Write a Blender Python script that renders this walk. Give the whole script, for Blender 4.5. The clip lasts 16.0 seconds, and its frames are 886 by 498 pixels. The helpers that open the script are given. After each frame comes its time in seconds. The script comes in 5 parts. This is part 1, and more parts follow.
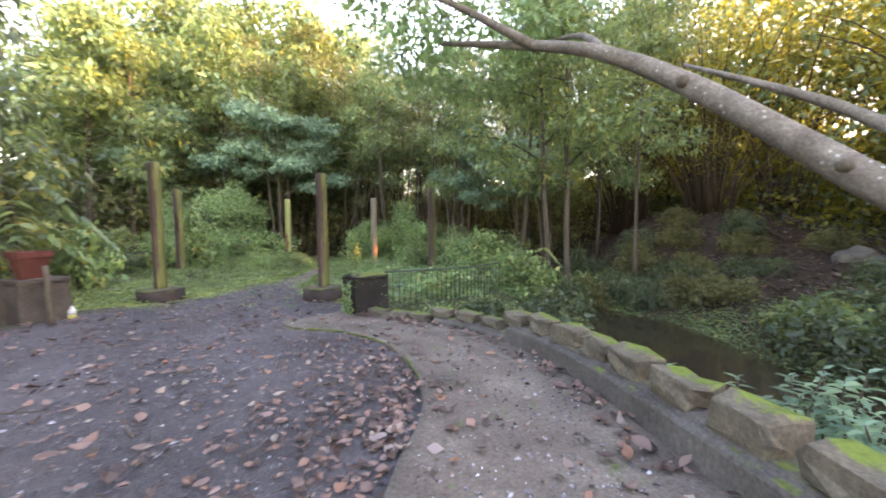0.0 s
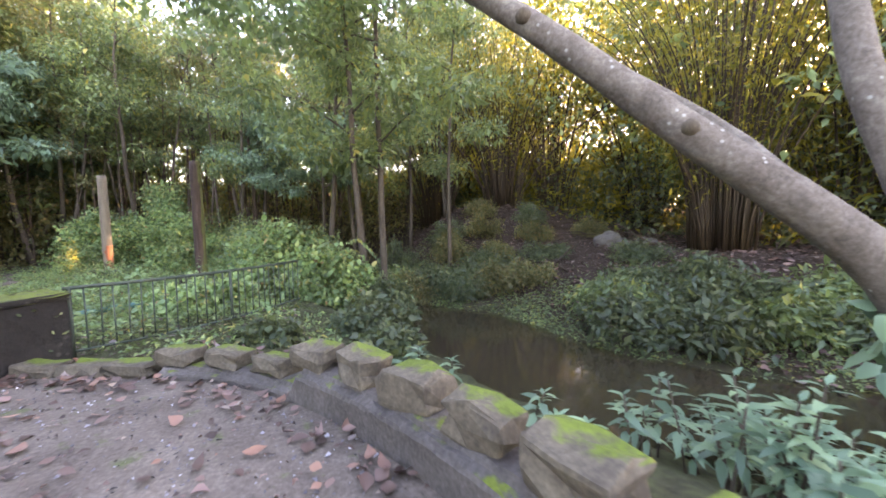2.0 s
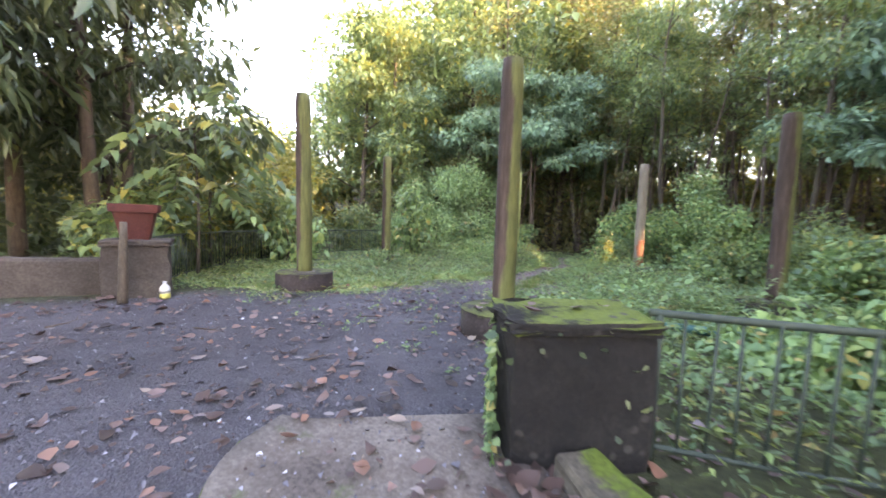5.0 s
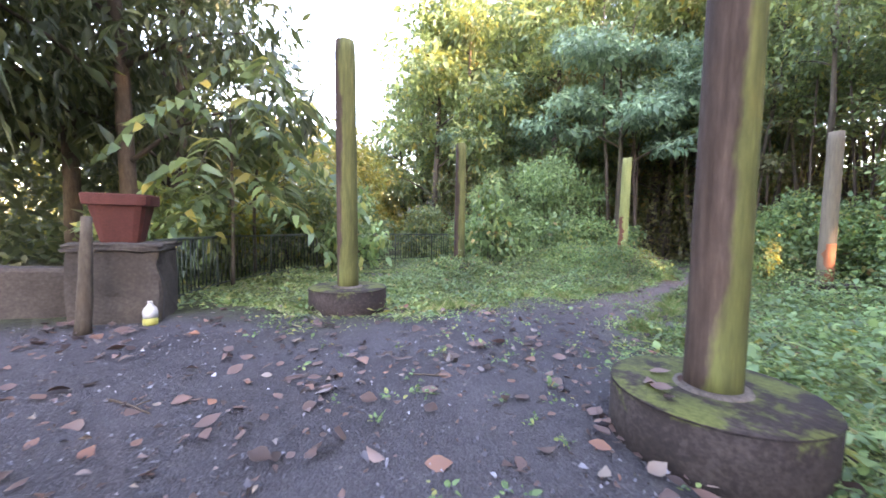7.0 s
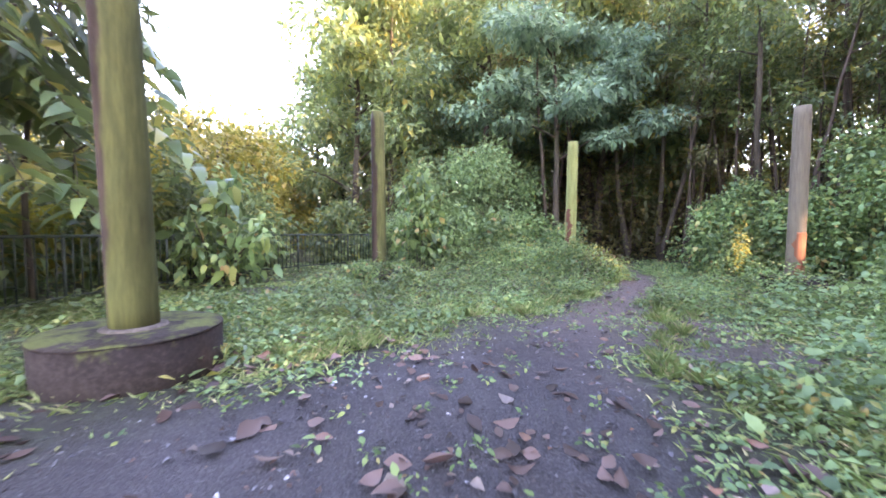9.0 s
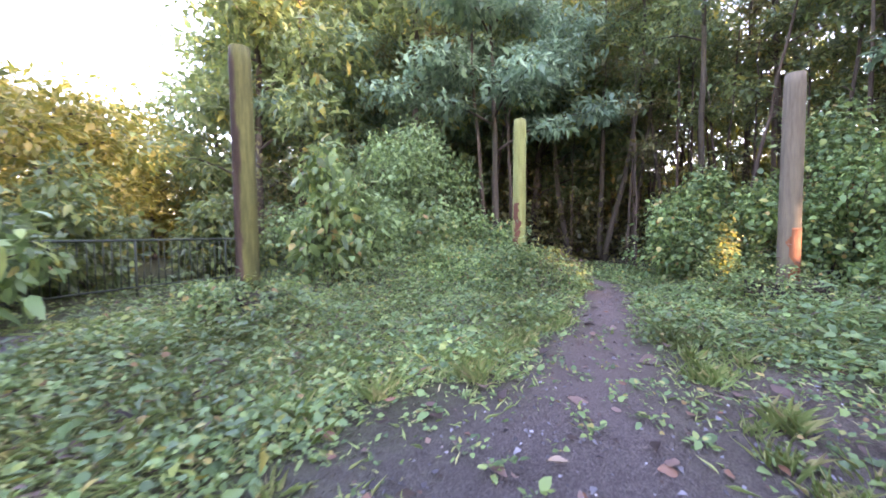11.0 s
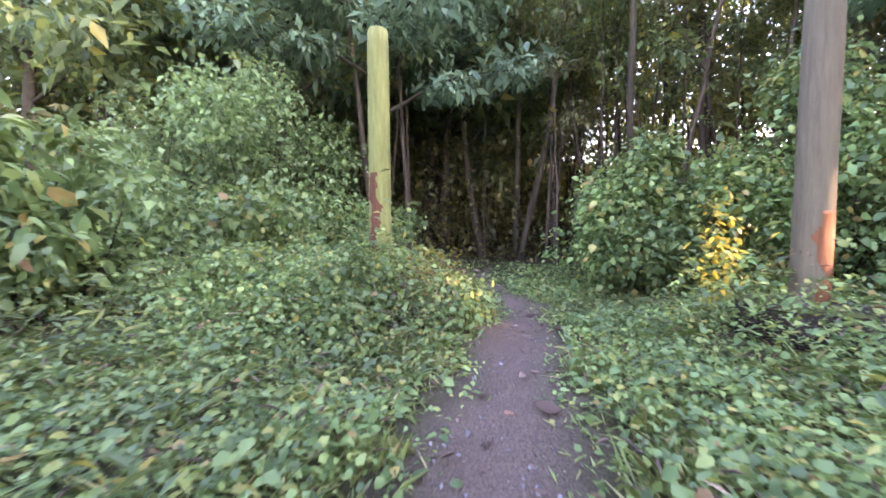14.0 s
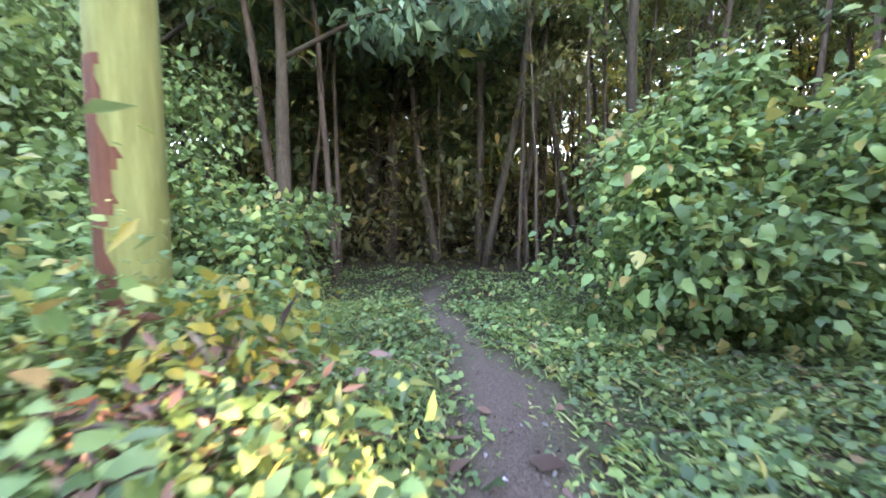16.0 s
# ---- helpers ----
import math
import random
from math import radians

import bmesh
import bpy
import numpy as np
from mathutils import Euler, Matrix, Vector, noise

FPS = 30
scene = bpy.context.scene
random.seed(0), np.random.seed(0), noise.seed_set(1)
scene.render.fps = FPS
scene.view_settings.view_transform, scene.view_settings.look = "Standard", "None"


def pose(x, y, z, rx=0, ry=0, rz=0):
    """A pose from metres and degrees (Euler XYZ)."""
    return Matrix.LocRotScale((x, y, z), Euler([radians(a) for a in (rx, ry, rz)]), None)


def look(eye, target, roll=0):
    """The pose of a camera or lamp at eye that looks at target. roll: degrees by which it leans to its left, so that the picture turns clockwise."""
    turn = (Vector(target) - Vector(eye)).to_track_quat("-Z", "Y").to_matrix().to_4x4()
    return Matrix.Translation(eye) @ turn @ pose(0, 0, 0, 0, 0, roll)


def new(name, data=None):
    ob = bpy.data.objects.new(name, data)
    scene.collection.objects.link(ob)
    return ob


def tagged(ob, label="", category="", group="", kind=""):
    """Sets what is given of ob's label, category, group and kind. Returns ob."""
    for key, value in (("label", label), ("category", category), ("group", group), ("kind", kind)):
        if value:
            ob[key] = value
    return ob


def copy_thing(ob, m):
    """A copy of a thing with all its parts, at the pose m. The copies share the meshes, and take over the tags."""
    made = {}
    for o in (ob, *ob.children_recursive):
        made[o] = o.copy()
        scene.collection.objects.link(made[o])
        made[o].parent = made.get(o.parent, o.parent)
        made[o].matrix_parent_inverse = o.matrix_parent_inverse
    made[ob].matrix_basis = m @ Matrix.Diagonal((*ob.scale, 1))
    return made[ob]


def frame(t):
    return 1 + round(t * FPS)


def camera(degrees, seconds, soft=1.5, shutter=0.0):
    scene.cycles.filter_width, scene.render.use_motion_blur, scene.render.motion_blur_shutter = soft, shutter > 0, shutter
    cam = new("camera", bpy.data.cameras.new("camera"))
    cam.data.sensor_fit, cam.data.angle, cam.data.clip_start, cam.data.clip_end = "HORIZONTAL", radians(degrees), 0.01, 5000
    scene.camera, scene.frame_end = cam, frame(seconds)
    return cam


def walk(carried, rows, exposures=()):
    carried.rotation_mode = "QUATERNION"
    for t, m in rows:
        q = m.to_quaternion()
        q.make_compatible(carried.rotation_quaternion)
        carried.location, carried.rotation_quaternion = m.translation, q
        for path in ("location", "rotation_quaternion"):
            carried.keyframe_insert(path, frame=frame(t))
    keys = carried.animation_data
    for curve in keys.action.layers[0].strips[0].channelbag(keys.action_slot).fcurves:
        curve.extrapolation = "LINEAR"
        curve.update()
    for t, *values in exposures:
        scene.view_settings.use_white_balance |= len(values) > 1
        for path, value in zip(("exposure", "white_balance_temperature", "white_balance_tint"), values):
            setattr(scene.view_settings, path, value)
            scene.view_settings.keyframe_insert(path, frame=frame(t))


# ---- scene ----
# ---- camera ----
cam = camera(99.8, 16.0, soft=1.7, shutter=0.36)
METRES, EYE, TILT, LEAN, TURN = 22.4, 1.5, 0.0, 0.0, 0.0
ROWS = [
    (0.0, 0.0, 0.0, 0.0, -0.02, -3.52, 0.34),
    (0.5, 0.0062, 0.0251, -0.0041, -8.45, -3.41, 0.59),
    (1.0, 0.0121, 0.0495, -0.0082, -19.17, -3.49, 1.1),
    (1.5, 0.0246, 0.0796, -0.0102, -27.45, -3.8, 1.21),
    (2.0, 0.0301, 0.1135, -0.0136, -28.29, -4.26, 0.76),
    (2.5, 0.0338, 0.1494, -0.0177, -19.69, -4.17, -0.06),
    (3.0, 0.0271, 0.1844, -0.0217, -6.88, -3.99, -0.62),
    (3.5, 0.0158, 0.216, -0.0234, 4.21, -3.87, -1.31),
    (4.0, -0.0027, 0.2452, -0.0254, 17.72, -4.12, -1.68),
    (4.5, -0.0255, 0.2699, -0.0248, 28.34, -4.35, -2.02),
    (5.0, -0.0457, 0.2942, -0.0267, 39.02, -4.42, -1.97),
    (7.5, -0.15, 0.3924, -0.0394, 50.38, -3.68, -1.17),
    (8.0, -0.1679, 0.4133, -0.0439, 46.44, -3.33, -0.66),
    (8.5, -0.1882, 0.4363, -0.0475, 42.41, -3.11, -0.22),
    (9.0, -0.2077, 0.4581, -0.0464, 39.62, -2.88, -0.16),
    (11.5, -0.2704, 0.5893, -0.0487, 26.58, -2.62, 1.16),
    (12.0, -0.2693, 0.6189, -0.0497, 23.7, -2.62, 1.84),
    (12.5, -0.2706, 0.645, -0.0516, 22.46, -2.64, 1.72),
    (13.0, -0.2682, 0.6741, -0.0512, 20.97, -2.83, 1.25),
    (13.5, -0.2714, 0.7032, -0.0509, 19.18, -3.09, 1.45),
    (14.0, -0.2801, 0.7359, -0.0527, 18.51, -3.32, 0.7),
    (14.5, -0.2878, 0.7721, -0.0546, 18.25, -3.61, 0.59),
    (15.0, -0.2991, 0.8066, -0.0567, 17.52, -3.6, 0.64),
    (15.5, -0.3011, 0.8449, -0.0549, 13.73, -3.54, 0.63),
    (16.0, -0.3044, 0.8807, -0.0558, 12.41, -3.64, 0.94),
]
walk(cam, [(t, pose(0, 0, EYE, TILT, LEAN, TURN) @ pose(METRES * x, METRES * y, METRES * z, 90 + pitch, roll, yaw)) for t, x, y, z, yaw, pitch, roll in ROWS],
     exposures=[(0.0, 4.4, 8500, 30), (2.5, 4.75, 8100, 38), (5.0, 4.65, 7800, 33), (9.0, 4.8, 7200, 41), (12.5, 4.7, 7300, 45), (14.5, 4.95, 7400, 40), (16.0, 5.15, 7400, 28)])

# ---- world and sun ----
SUN_AZ, SUN_EL = radians(88), radians(14)      # clockwise from +y, above the horizon
world = bpy.data.worlds.new("sky")
scene.world = world
world.use_nodes = True
wn = world.node_tree.nodes
sky = wn.new("ShaderNodeTexSky")
sky.sky_type, sky.sun_disc = "NISHITA", False
sky.sun_elevation, sky.sun_rotation = SUN_EL, SUN_AZ
sky.air_density, sky.dust_density, sky.ozone_density = 1.0, 1.2, 1.0
wn["Background"].inputs["Strength"].default_value = 0.15
world.node_tree.links.new(sky.outputs["Color"], wn["Background"].inputs["Color"])
sun = new("sun", bpy.data.lights.new("sun", "SUN"))
sun.data.energy, sun.data.angle, sun.data.color = 2.0, radians(0.6), (1.0, 0.80, 0.52)
sun.matrix_world = look((0, 0, 30), (-math.sin(SUN_AZ) * math.cos(SUN_EL), -math.cos(SUN_AZ) * math.cos(SUN_EL), 30 - math.sin(SUN_EL)))

rng = np.random.default_rng(7)


# ---- materials ----
def nodes_of(name, rough=0.8):
    m = bpy.data.materials.new(name)
    m.use_nodes = True
    nt = m.node_tree
    b = nt.nodes["Principled BSDF"]
    b.inputs["Roughness"].default_value = rough
    b.inputs["Specular IOR Level"].default_value = 0.3
    return m, nt, b


def add(nt, kind, **inputs):
    n = nt.nodes.new(kind)
    for k, v in inputs.items():
        key = k.replace("_", " ")
        n.inputs[key].default_value = v
    return n


def ramp(nt, fac, stops):
    r = nt.nodes.new("ShaderNodeValToRGB")
    while len(r.color_ramp.elements) < len(stops):
        r.color_ramp.elements.new(0.5)
    for e, (p, c) in zip(r.color_ramp.elements, stops):
        e.position, e.color = p, (*c, 1)
    nt.links.new(fac, r.inputs["Fac"])
    return r.outputs["Color"]


def mix(nt, fac, a, b):
    n = nt.nodes.new("ShaderNodeMix")
    n.data_type = "RGBA"
    for v, s in ((fac, n.inputs[0]), (a, n.inputs[6]), (b, n.inputs[7])):
        if isinstance(v, (int, float)):
            s.default_value = v
        elif isinstance(v, tuple):
            s.default_value = (*v, 1)
        else:
            nt.links.new(v, s)
    return n.outputs[2]


def tex(nt, scale, detail=6.0, rough=0.6, coords="Object", stretch=None):
    tc = nt.nodes.new("ShaderNodeTexCoord")
    n = add(nt, "ShaderNodeTexNoise", Scale=scale, Detail=detail, Roughness=rough)
    out = tc.outputs[coords]
    if stretch:
        mp = nt.nodes.new("ShaderNodeMapping")
        mp.inputs["Scale"].default_value = stretch
        nt.links.new(out, mp.inputs["Vector"])
        out = mp.outputs["Vector"]
    nt.links.new(out, n.inputs["Vector"])
    return n.outputs["Fac"]


def bump(nt, b, height, strength=0.5, dist=0.02):
    n = add(nt, "ShaderNodeBump", Strength=strength, Distance=dist)
    nt.links.new(height, n.inputs["Height"])
    nt.links.new(n.outputs["Normal"], b.inputs["Normal"])


def rough_surface(name, stops, scale=6.0, fine=60.0, rough=0.85, bumpy=0.5, dist=0.02, stretch=None, moss=None, outward=0.0, algae=None, spots=None):
    """Two scales of noise over a ramp of colours, with relief and, where given, (colour, amount) of moss on top faces and (stops, way) of algae on one side."""
    m, nt, b = nodes_of(name, rough)
    big, small = tex(nt, scale, stretch=stretch), tex(nt, fine, 8.0, 0.7, stretch=stretch)
    add_ = nt.nodes.new("ShaderNodeMath")
    add_.operation = "MULTIPLY_ADD"
    add_.inputs[1].default_value = 0.55
    nt.links.new(small, add_.inputs[0])
    sc = nt.nodes.new("ShaderNodeMath")
    sc.operation = "MULTIPLY"
    sc.inputs[1].default_value = 0.5
    nt.links.new(big, sc.inputs[0])
    nt.links.new(sc.outputs[0], add_.inputs[2])
    col = ramp(nt, add_.outputs[0], stops)
    if moss:
        colour, amount = moss
        g = nt.nodes.new("ShaderNodeNewGeometry")
        sx = nt.nodes.new("ShaderNodeSeparateXYZ")
        nt.links.new(g.outputs["Normal"], sx.inputs[0])
        up = nt.nodes.new("ShaderNodeMath")
        up.operation = "MULTIPLY_ADD"
        up.inputs[1].default_value = 0.35
        nt.links.new(sx.outputs["Z"], up.inputs[0])
        patch = tex(nt, 3.2, 5.0, 0.65)
        if outward:
            tco, so, mo = nt.nodes.new("ShaderNodeTexCoord"), nt.nodes.new("ShaderNodeSeparateXYZ"), nt.nodes.new("ShaderNodeMath")
            mo.operation = "MULTIPLY_ADD"
            mo.inputs[1].default_value = -outward
            nt.links.new(tco.outputs["Object"], so.inputs[0])
            nt.links.new(so.outputs["Y"], mo.inputs[0])
            nt.links.new(patch, mo.inputs[2])
            patch = mo.outputs[0]
        nt.links.new(patch, up.inputs[2])
        edge = nt.nodes.new("ShaderNodeMapRange")
        edge.inputs["From Min"].default_value = 1.0 - amount
        edge.inputs["From Max"].default_value = 1.1 - amount
        nt.links.new(up.outputs[0], edge.inputs["Value"])
        mosscol = ramp(nt, small, [(0.3, tuple(c * 0.45 for c in colour)), (0.7, colour)])
        col = mix(nt, edge.outputs["Result"], col, mosscol)
    if spots:
        colour, size, reach = spots
        tcs, vs, mrs = nt.nodes.new("ShaderNodeTexCoord"), add(nt, "ShaderNodeTexVoronoi", Scale=size), nt.nodes.new("ShaderNodeMapRange")
        nt.links.new(tcs.outputs["Object"], vs.inputs["Vector"])
        nt.links.new(vs.outputs["Distance"], mrs.inputs["Value"])
        mrs.inputs["From Min"].default_value, mrs.inputs["From Max"].default_value = reach, reach * 0.6
        thin = nt.nodes.new("ShaderNodeMath")
        thin.operation = "MULTIPLY"
        nt.links.new(mrs.outputs["Result"], thin.inputs[0])
        nt.links.new(ramp(nt, tex(nt, 2.3, 3.0), [(0.48, (0, 0, 0)), (0.6, (1, 1, 1))]), thin.inputs[1])
        col = mix(nt, thin.outputs[0], col, colour)
    if algae:
        green, way = algae
        ge, dp = nt.nodes.new("ShaderNodeNewGeometry"), nt.nodes.new("ShaderNodeVectorMath")
        dp.operation = "DOT_PRODUCT"
        dp.inputs[1].default_value = way
        nt.links.new(ge.outputs["Normal"], dp.inputs[0])
        am = nt.nodes.new("ShaderNodeMath")
        am.operation = "MULTIPLY_ADD"
        am.inputs[1].default_value = 0.35
        nt.links.new(dp.outputs["Value"], am.inputs[0])
        nt.links.new(tex(nt, 1.6, 6.0, 0.65, stretch=(1, 1, 0.35)), am.inputs[2])
        er = nt.nodes.new("ShaderNodeMapRange")
        er.inputs["From Min"].default_value, er.inputs["From Max"].default_value = 0.40, 0.50
        nt.links.new(am.outputs[0], er.inputs["Value"])
        col = mix(nt, er.outputs["Result"], col, ramp(nt, add_.outputs[0], green))
    nt.links.new(col, b.inputs["Base Color"])
    bump(nt, b, add_.outputs[0], bumpy, dist)
    return m


def leaf_material(name, stops, trans=0.45, rough=0.45, warmth=0.22):
    """Leaves: colour by island, light passing through."""
    m, nt, b = nodes_of(name, rough)
    b.inputs["Specular IOR Level"].default_value = 0.42
    g = nt.nodes.new("ShaderNodeNewGeometry")
    col = ramp(nt, g.outputs["Random Per Island"], stops)
    patch = tex(nt, 0.55, 3.0, 0.5)
    hs = nt.nodes.new("ShaderNodeHueSaturation")
    mr = nt.nodes.new("ShaderNodeMapRange")
    mr.inputs["From Min"].default_value, mr.inputs["From Max"].default_value = 0.3, 0.7
    mr.inputs["To Min"].default_value, mr.inputs["To Max"].default_value = 0.65, 1.35
    nt.links.new(patch, mr.inputs["Value"])
    nt.links.new(mr.outputs["Result"], hs.inputs["Value"])
    nt.links.new(col, hs.inputs["Color"])
    nt.links.new(hs.outputs["Color"], b.inputs["Base Color"])
    t = nt.nodes.new("ShaderNodeBsdfTranslucent")
    warm = mix(nt, warmth, hs.outputs["Color"], (0.42, 0.40, 0.05))
    nt.links.new(warm, t.inputs["Color"])
    ms = nt.nodes.new("ShaderNodeMixShader")
    ms.inputs[0].default_value = trans
    nt.links.new(b.outputs[0], ms.inputs[1])
    nt.links.new(t.outputs[0], ms.inputs[2])
    nt.links.new(ms.outputs[0], nt.nodes["Material Output"].inputs["Surface"])
    return m


WALLCONC = rough_surface("wall_concrete", [(0.3, (0.02066, 0.01829, 0.01714)), (0.48, (0.05904, 0.05314, 0.04838)), (0.6, (0.09184, 0.08364, 0.07675)), (0.75, (0.1591, 0.1476, 0.1361))], 1.8, 28, 0.92, 0.6, 0.012, moss=((0.12, 0.165, 0.024), 0.125))
CONCRETE = rough_surface("old_concrete", [(0.36, (0.03437, 0.02583, 0.02045)), (0.47, (0.08334, 0.06681, 0.05524)), (0.57, (0.1226, 0.1005, 0.08197)), (0.69, (0.1963, 0.1646, 0.1391))], 1.3, 30, 0.9, 0.5, 0.01, moss=((0.10, 0.12, 0.05), 0.05))
BLOCK = rough_surface("mossy_block", [(0.3, (0.02588, 0.02237, 0.0172)), (0.48, (0.06882, 0.05819, 0.04308)), (0.6, (0.116, 0.101, 0.073)), (0.75, (0.1938, 0.172, 0.1294))], 2.2, 26, 0.92, 0.7, 0.012, moss=((0.105, 0.15, 0.022), 0.225), outward=1.1)
PILLAR = rough_surface("stained_concrete", [(0.3, (0.004251, 0.003779, 0.003308)), (0.52, (0.01299, 0.0111, 0.009432)), (0.66, (0.02358, 0.0201, 0.01647)), (0.8, (0.0518, 0.04505, 0.03779))], 1.6, 22, 0.92, 1.0, 0.03, moss=((0.12, 0.155, 0.026), 0.27), spots=((0.055, 0.05, 0.04), 9.0, 0.3))
POSTWOOD = rough_surface("algae_wood", [(0.3, (0.01224, 0.00748, 0.00544)), (0.48, (0.03736, 0.02312, 0.01704)), (0.6, (0.068, 0.04424, 0.034)), (0.75, (0.1224, 0.0888, 0.068))], 2.0, 18, 0.85, 0.9, 0.016, stretch=(1, 1, 0.12), algae=([(0.3, (0.022, 0.021, 0.009)), (0.5, (0.068, 0.072, 0.022)), (0.7, (0.14, 0.145, 0.045))], (0.7, 0.5, 0.0)))
FOOT = rough_surface("reddish_concrete", [(0.3, (0.009525, 0.007013, 0.006375)), (0.52, (0.02865, 0.0204, 0.01785)), (0.75, (0.08325, 0.06375, 0.05423))], 2.4, 30, 0.92, 0.7, 0.012, moss=((0.11, 0.125, 0.035), 0.23))
GREYWOOD = rough_surface("weathered_wood", [(0.25, (0.0525, 0.0391, 0.0281)), (0.5, (0.144, 0.117, 0.0842)), (0.75, (0.218, 0.184, 0.126))], 2.0, 26, 0.85, 0.7, 0.012, stretch=(1, 1, 0.09))
REDWOOD = rough_surface("bared_wood", [(0.25, (0.03413, 0.01462, 0.00975)), (0.5, (0.1073, 0.04147, 0.02438)), (0.75, (0.2048, 0.08775, 0.05363))], 2.0, 26, 0.85, 0.8, 0.014, stretch=(1, 1, 0.09))
TERRACOTTA = rough_surface("terracotta", [(0.3, (0.0294, 0.00805, 0.00619)), (0.55, (0.063, 0.0157, 0.0114)), (0.75, (0.101, 0.0336, 0.0238))], 4, 50, 0.8, 0.3, 0.006)
IRON = rough_surface("painted_iron", [(0.3, (0.012, 0.017, 0.012)), (0.55, (0.028, 0.042, 0.03)), (0.75, (0.07, 0.06, 0.035))], 6, 60, 0.6, 0.3, 0.004)
PALEGREEN = rough_surface("yellow_green_wood", [(0.25, (0.0765, 0.0638, 0.0319)), (0.45, (0.166, 0.173, 0.0574)), (0.6, (0.23, 0.248, 0.0892)), (0.75, (0.293, 0.299, 0.166))], 1.5, 20, 0.85, 0.6, 0.012, stretch=(1, 1, 0.12))
DARKCONC = rough_surface("brown_concrete", [(0.3, (0.0158, 0.0127, 0.0103)), (0.52, (0.0475, 0.0388, 0.0317)), (0.75, (0.0948, 0.081, 0.0672))], 1.5, 30, 0.92, 0.6, 0.012)
BARK = rough_surface("pale_bark", [(0.3, (0.035, 0.028, 0.022)), (0.45, (0.085, 0.07, 0.057)), (0.57, (0.135, 0.115, 0.096)), (0.7, (0.21, 0.185, 0.155))], 2.4, 17, 0.9, 1.0, 0.02, spots=((0.27, 0.27, 0.25), 7.0, 0.2))
POLEBARK = rough_surface("brown_bark", [(0.3, (0.02808, 0.01966, 0.01404)), (0.5, (0.07878, 0.05616, 0.04212)), (0.75, (0.1576, 0.1232, 0.09516))], 1.6, 18, 0.9, 0.6, 0.015, stretch=(1, 1, 0.3))
DARKBARK = rough_surface("dark_bark", [(0.3, (0.02139, 0.01711, 0.01283)), (0.5, (0.06386, 0.04991, 0.03565)), (0.75, (0.1283, 0.1066, 0.07874))], 1.6, 22, 0.95, 0.6, 0.02, stretch=(1, 1, 0.3))
CULM = rough_surface("bamboo_culm", [(0.3, (0.00992, 0.0062, 0.0031)), (0.5, (0.031, 0.01922, 0.0093)), (0.66, (0.062, 0.03968, 0.01736)), (0.8, (0.124, 0.0899, 0.0372))], 0.8, 10, 0.6, 0.3, 0.01, stretch=(1, 1, 0.4))
# grey post's wood in low orange sun, the sunlight painted in
SUNLITWOOD = rough_surface("sunlit_wood", [(0.25, (0.072, 0.024, 0.012)), (0.5, (0.198, 0.072, 0.036)), (0.75, (0.3, 0.132, 0.072))], 2.0, 26, 0.85, 0.8, 0.014, stretch=(1, 1, 0.09))
STONE = rough_surface("bank_rock", [(0.3, (0.0315, 0.027, 0.0225)), (0.55, (0.09, 0.081, 0.0675)), (0.75, (0.149, 0.135, 0.117))], 2, 25, 0.9, 0.7, 0.03)
HERB = leaf_material("herb_leaf", [(0.0, (0.055, 0.105, 0.048)), (0.4, (0.128, 0.228, 0.092)), (0.8, (0.215, 0.325, 0.112)), (0.94, (0.297, 0.341, 0.11)), (0.98, (0.396, 0.319, 0.11)), (1.0, (0.253, 0.143, 0.066))], 0.35, 0.42)
FRESHLEAF = leaf_material("fresh_leaf", [(0.0, (0.102, 0.186, 0.084)), (0.5, (0.162, 0.27, 0.12)), (1.0, (0.264, 0.384, 0.144))], 0.4, 0.4, 0.2)
OLIVELEAF = leaf_material("olive_leaf", [(0.0, (0.06, 0.075, 0.035)), (0.5, (0.12, 0.125, 0.055)), (0.9, (0.19, 0.17, 0.065)), (1.0, (0.30, 0.20, 0.07))], 0.45, 0.45, 0.2)
# green leaves as low sun tints them: the yellow sunlight is in the colour
SUNLITLEAF = leaf_material("sunlit_leaf", [(0.0, (0.112, 0.136, 0.032)), (0.5, (0.256, 0.24, 0.048)), (1.0, (0.384, 0.288, 0.064))], 0.4, 0.42, 0.2)
GRASS = leaf_material("grass_blade", [(0.0, (0.177, 0.275, 0.0954)), (0.6, (0.312, 0.421, 0.152)), (0.88, (0.487, 0.494, 0.229)), (1.0, (0.596, 0.494, 0.28))], 0.35, 0.45)
FOLIAGE = leaf_material("tree_leaf", [(0.0, (0.0605, 0.11, 0.0605)), (0.5, (0.127, 0.198, 0.0935)), (0.88, (0.209, 0.286, 0.099)), (1.0, (0.374, 0.308, 0.077))], 0.45, 0.36, 0.25)
BLUELEAF = leaf_material("broad_leaf", [(0.0, (0.0875, 0.163, 0.112)), (0.5, (0.15, 0.256, 0.163)), (1.0, (0.25, 0.375, 0.213))], 0.4, 0.38, 0.12)
# darker leaf copy with shade in its colour, also for dark-green bushes
DARKLEAF = leaf_material("shaded_leaf", [(0.0, (0.035, 0.06, 0.04)), (0.6, (0.065, 0.10, 0.055)), (1.0, (0.13, 0.15, 0.06))], 0.4, 0.4, 0.2)
# bamboo and far leaves, yellowed in base colour to look backlit by the sun
GOLDLITLEAF = leaf_material("gold_lit_leaf", [(0.0, (0.068, 0.085, 0.017)), (0.5, (0.17, 0.162, 0.0255)), (1.0, (0.323, 0.272, 0.034))], 0.52, 0.5, 0.4)
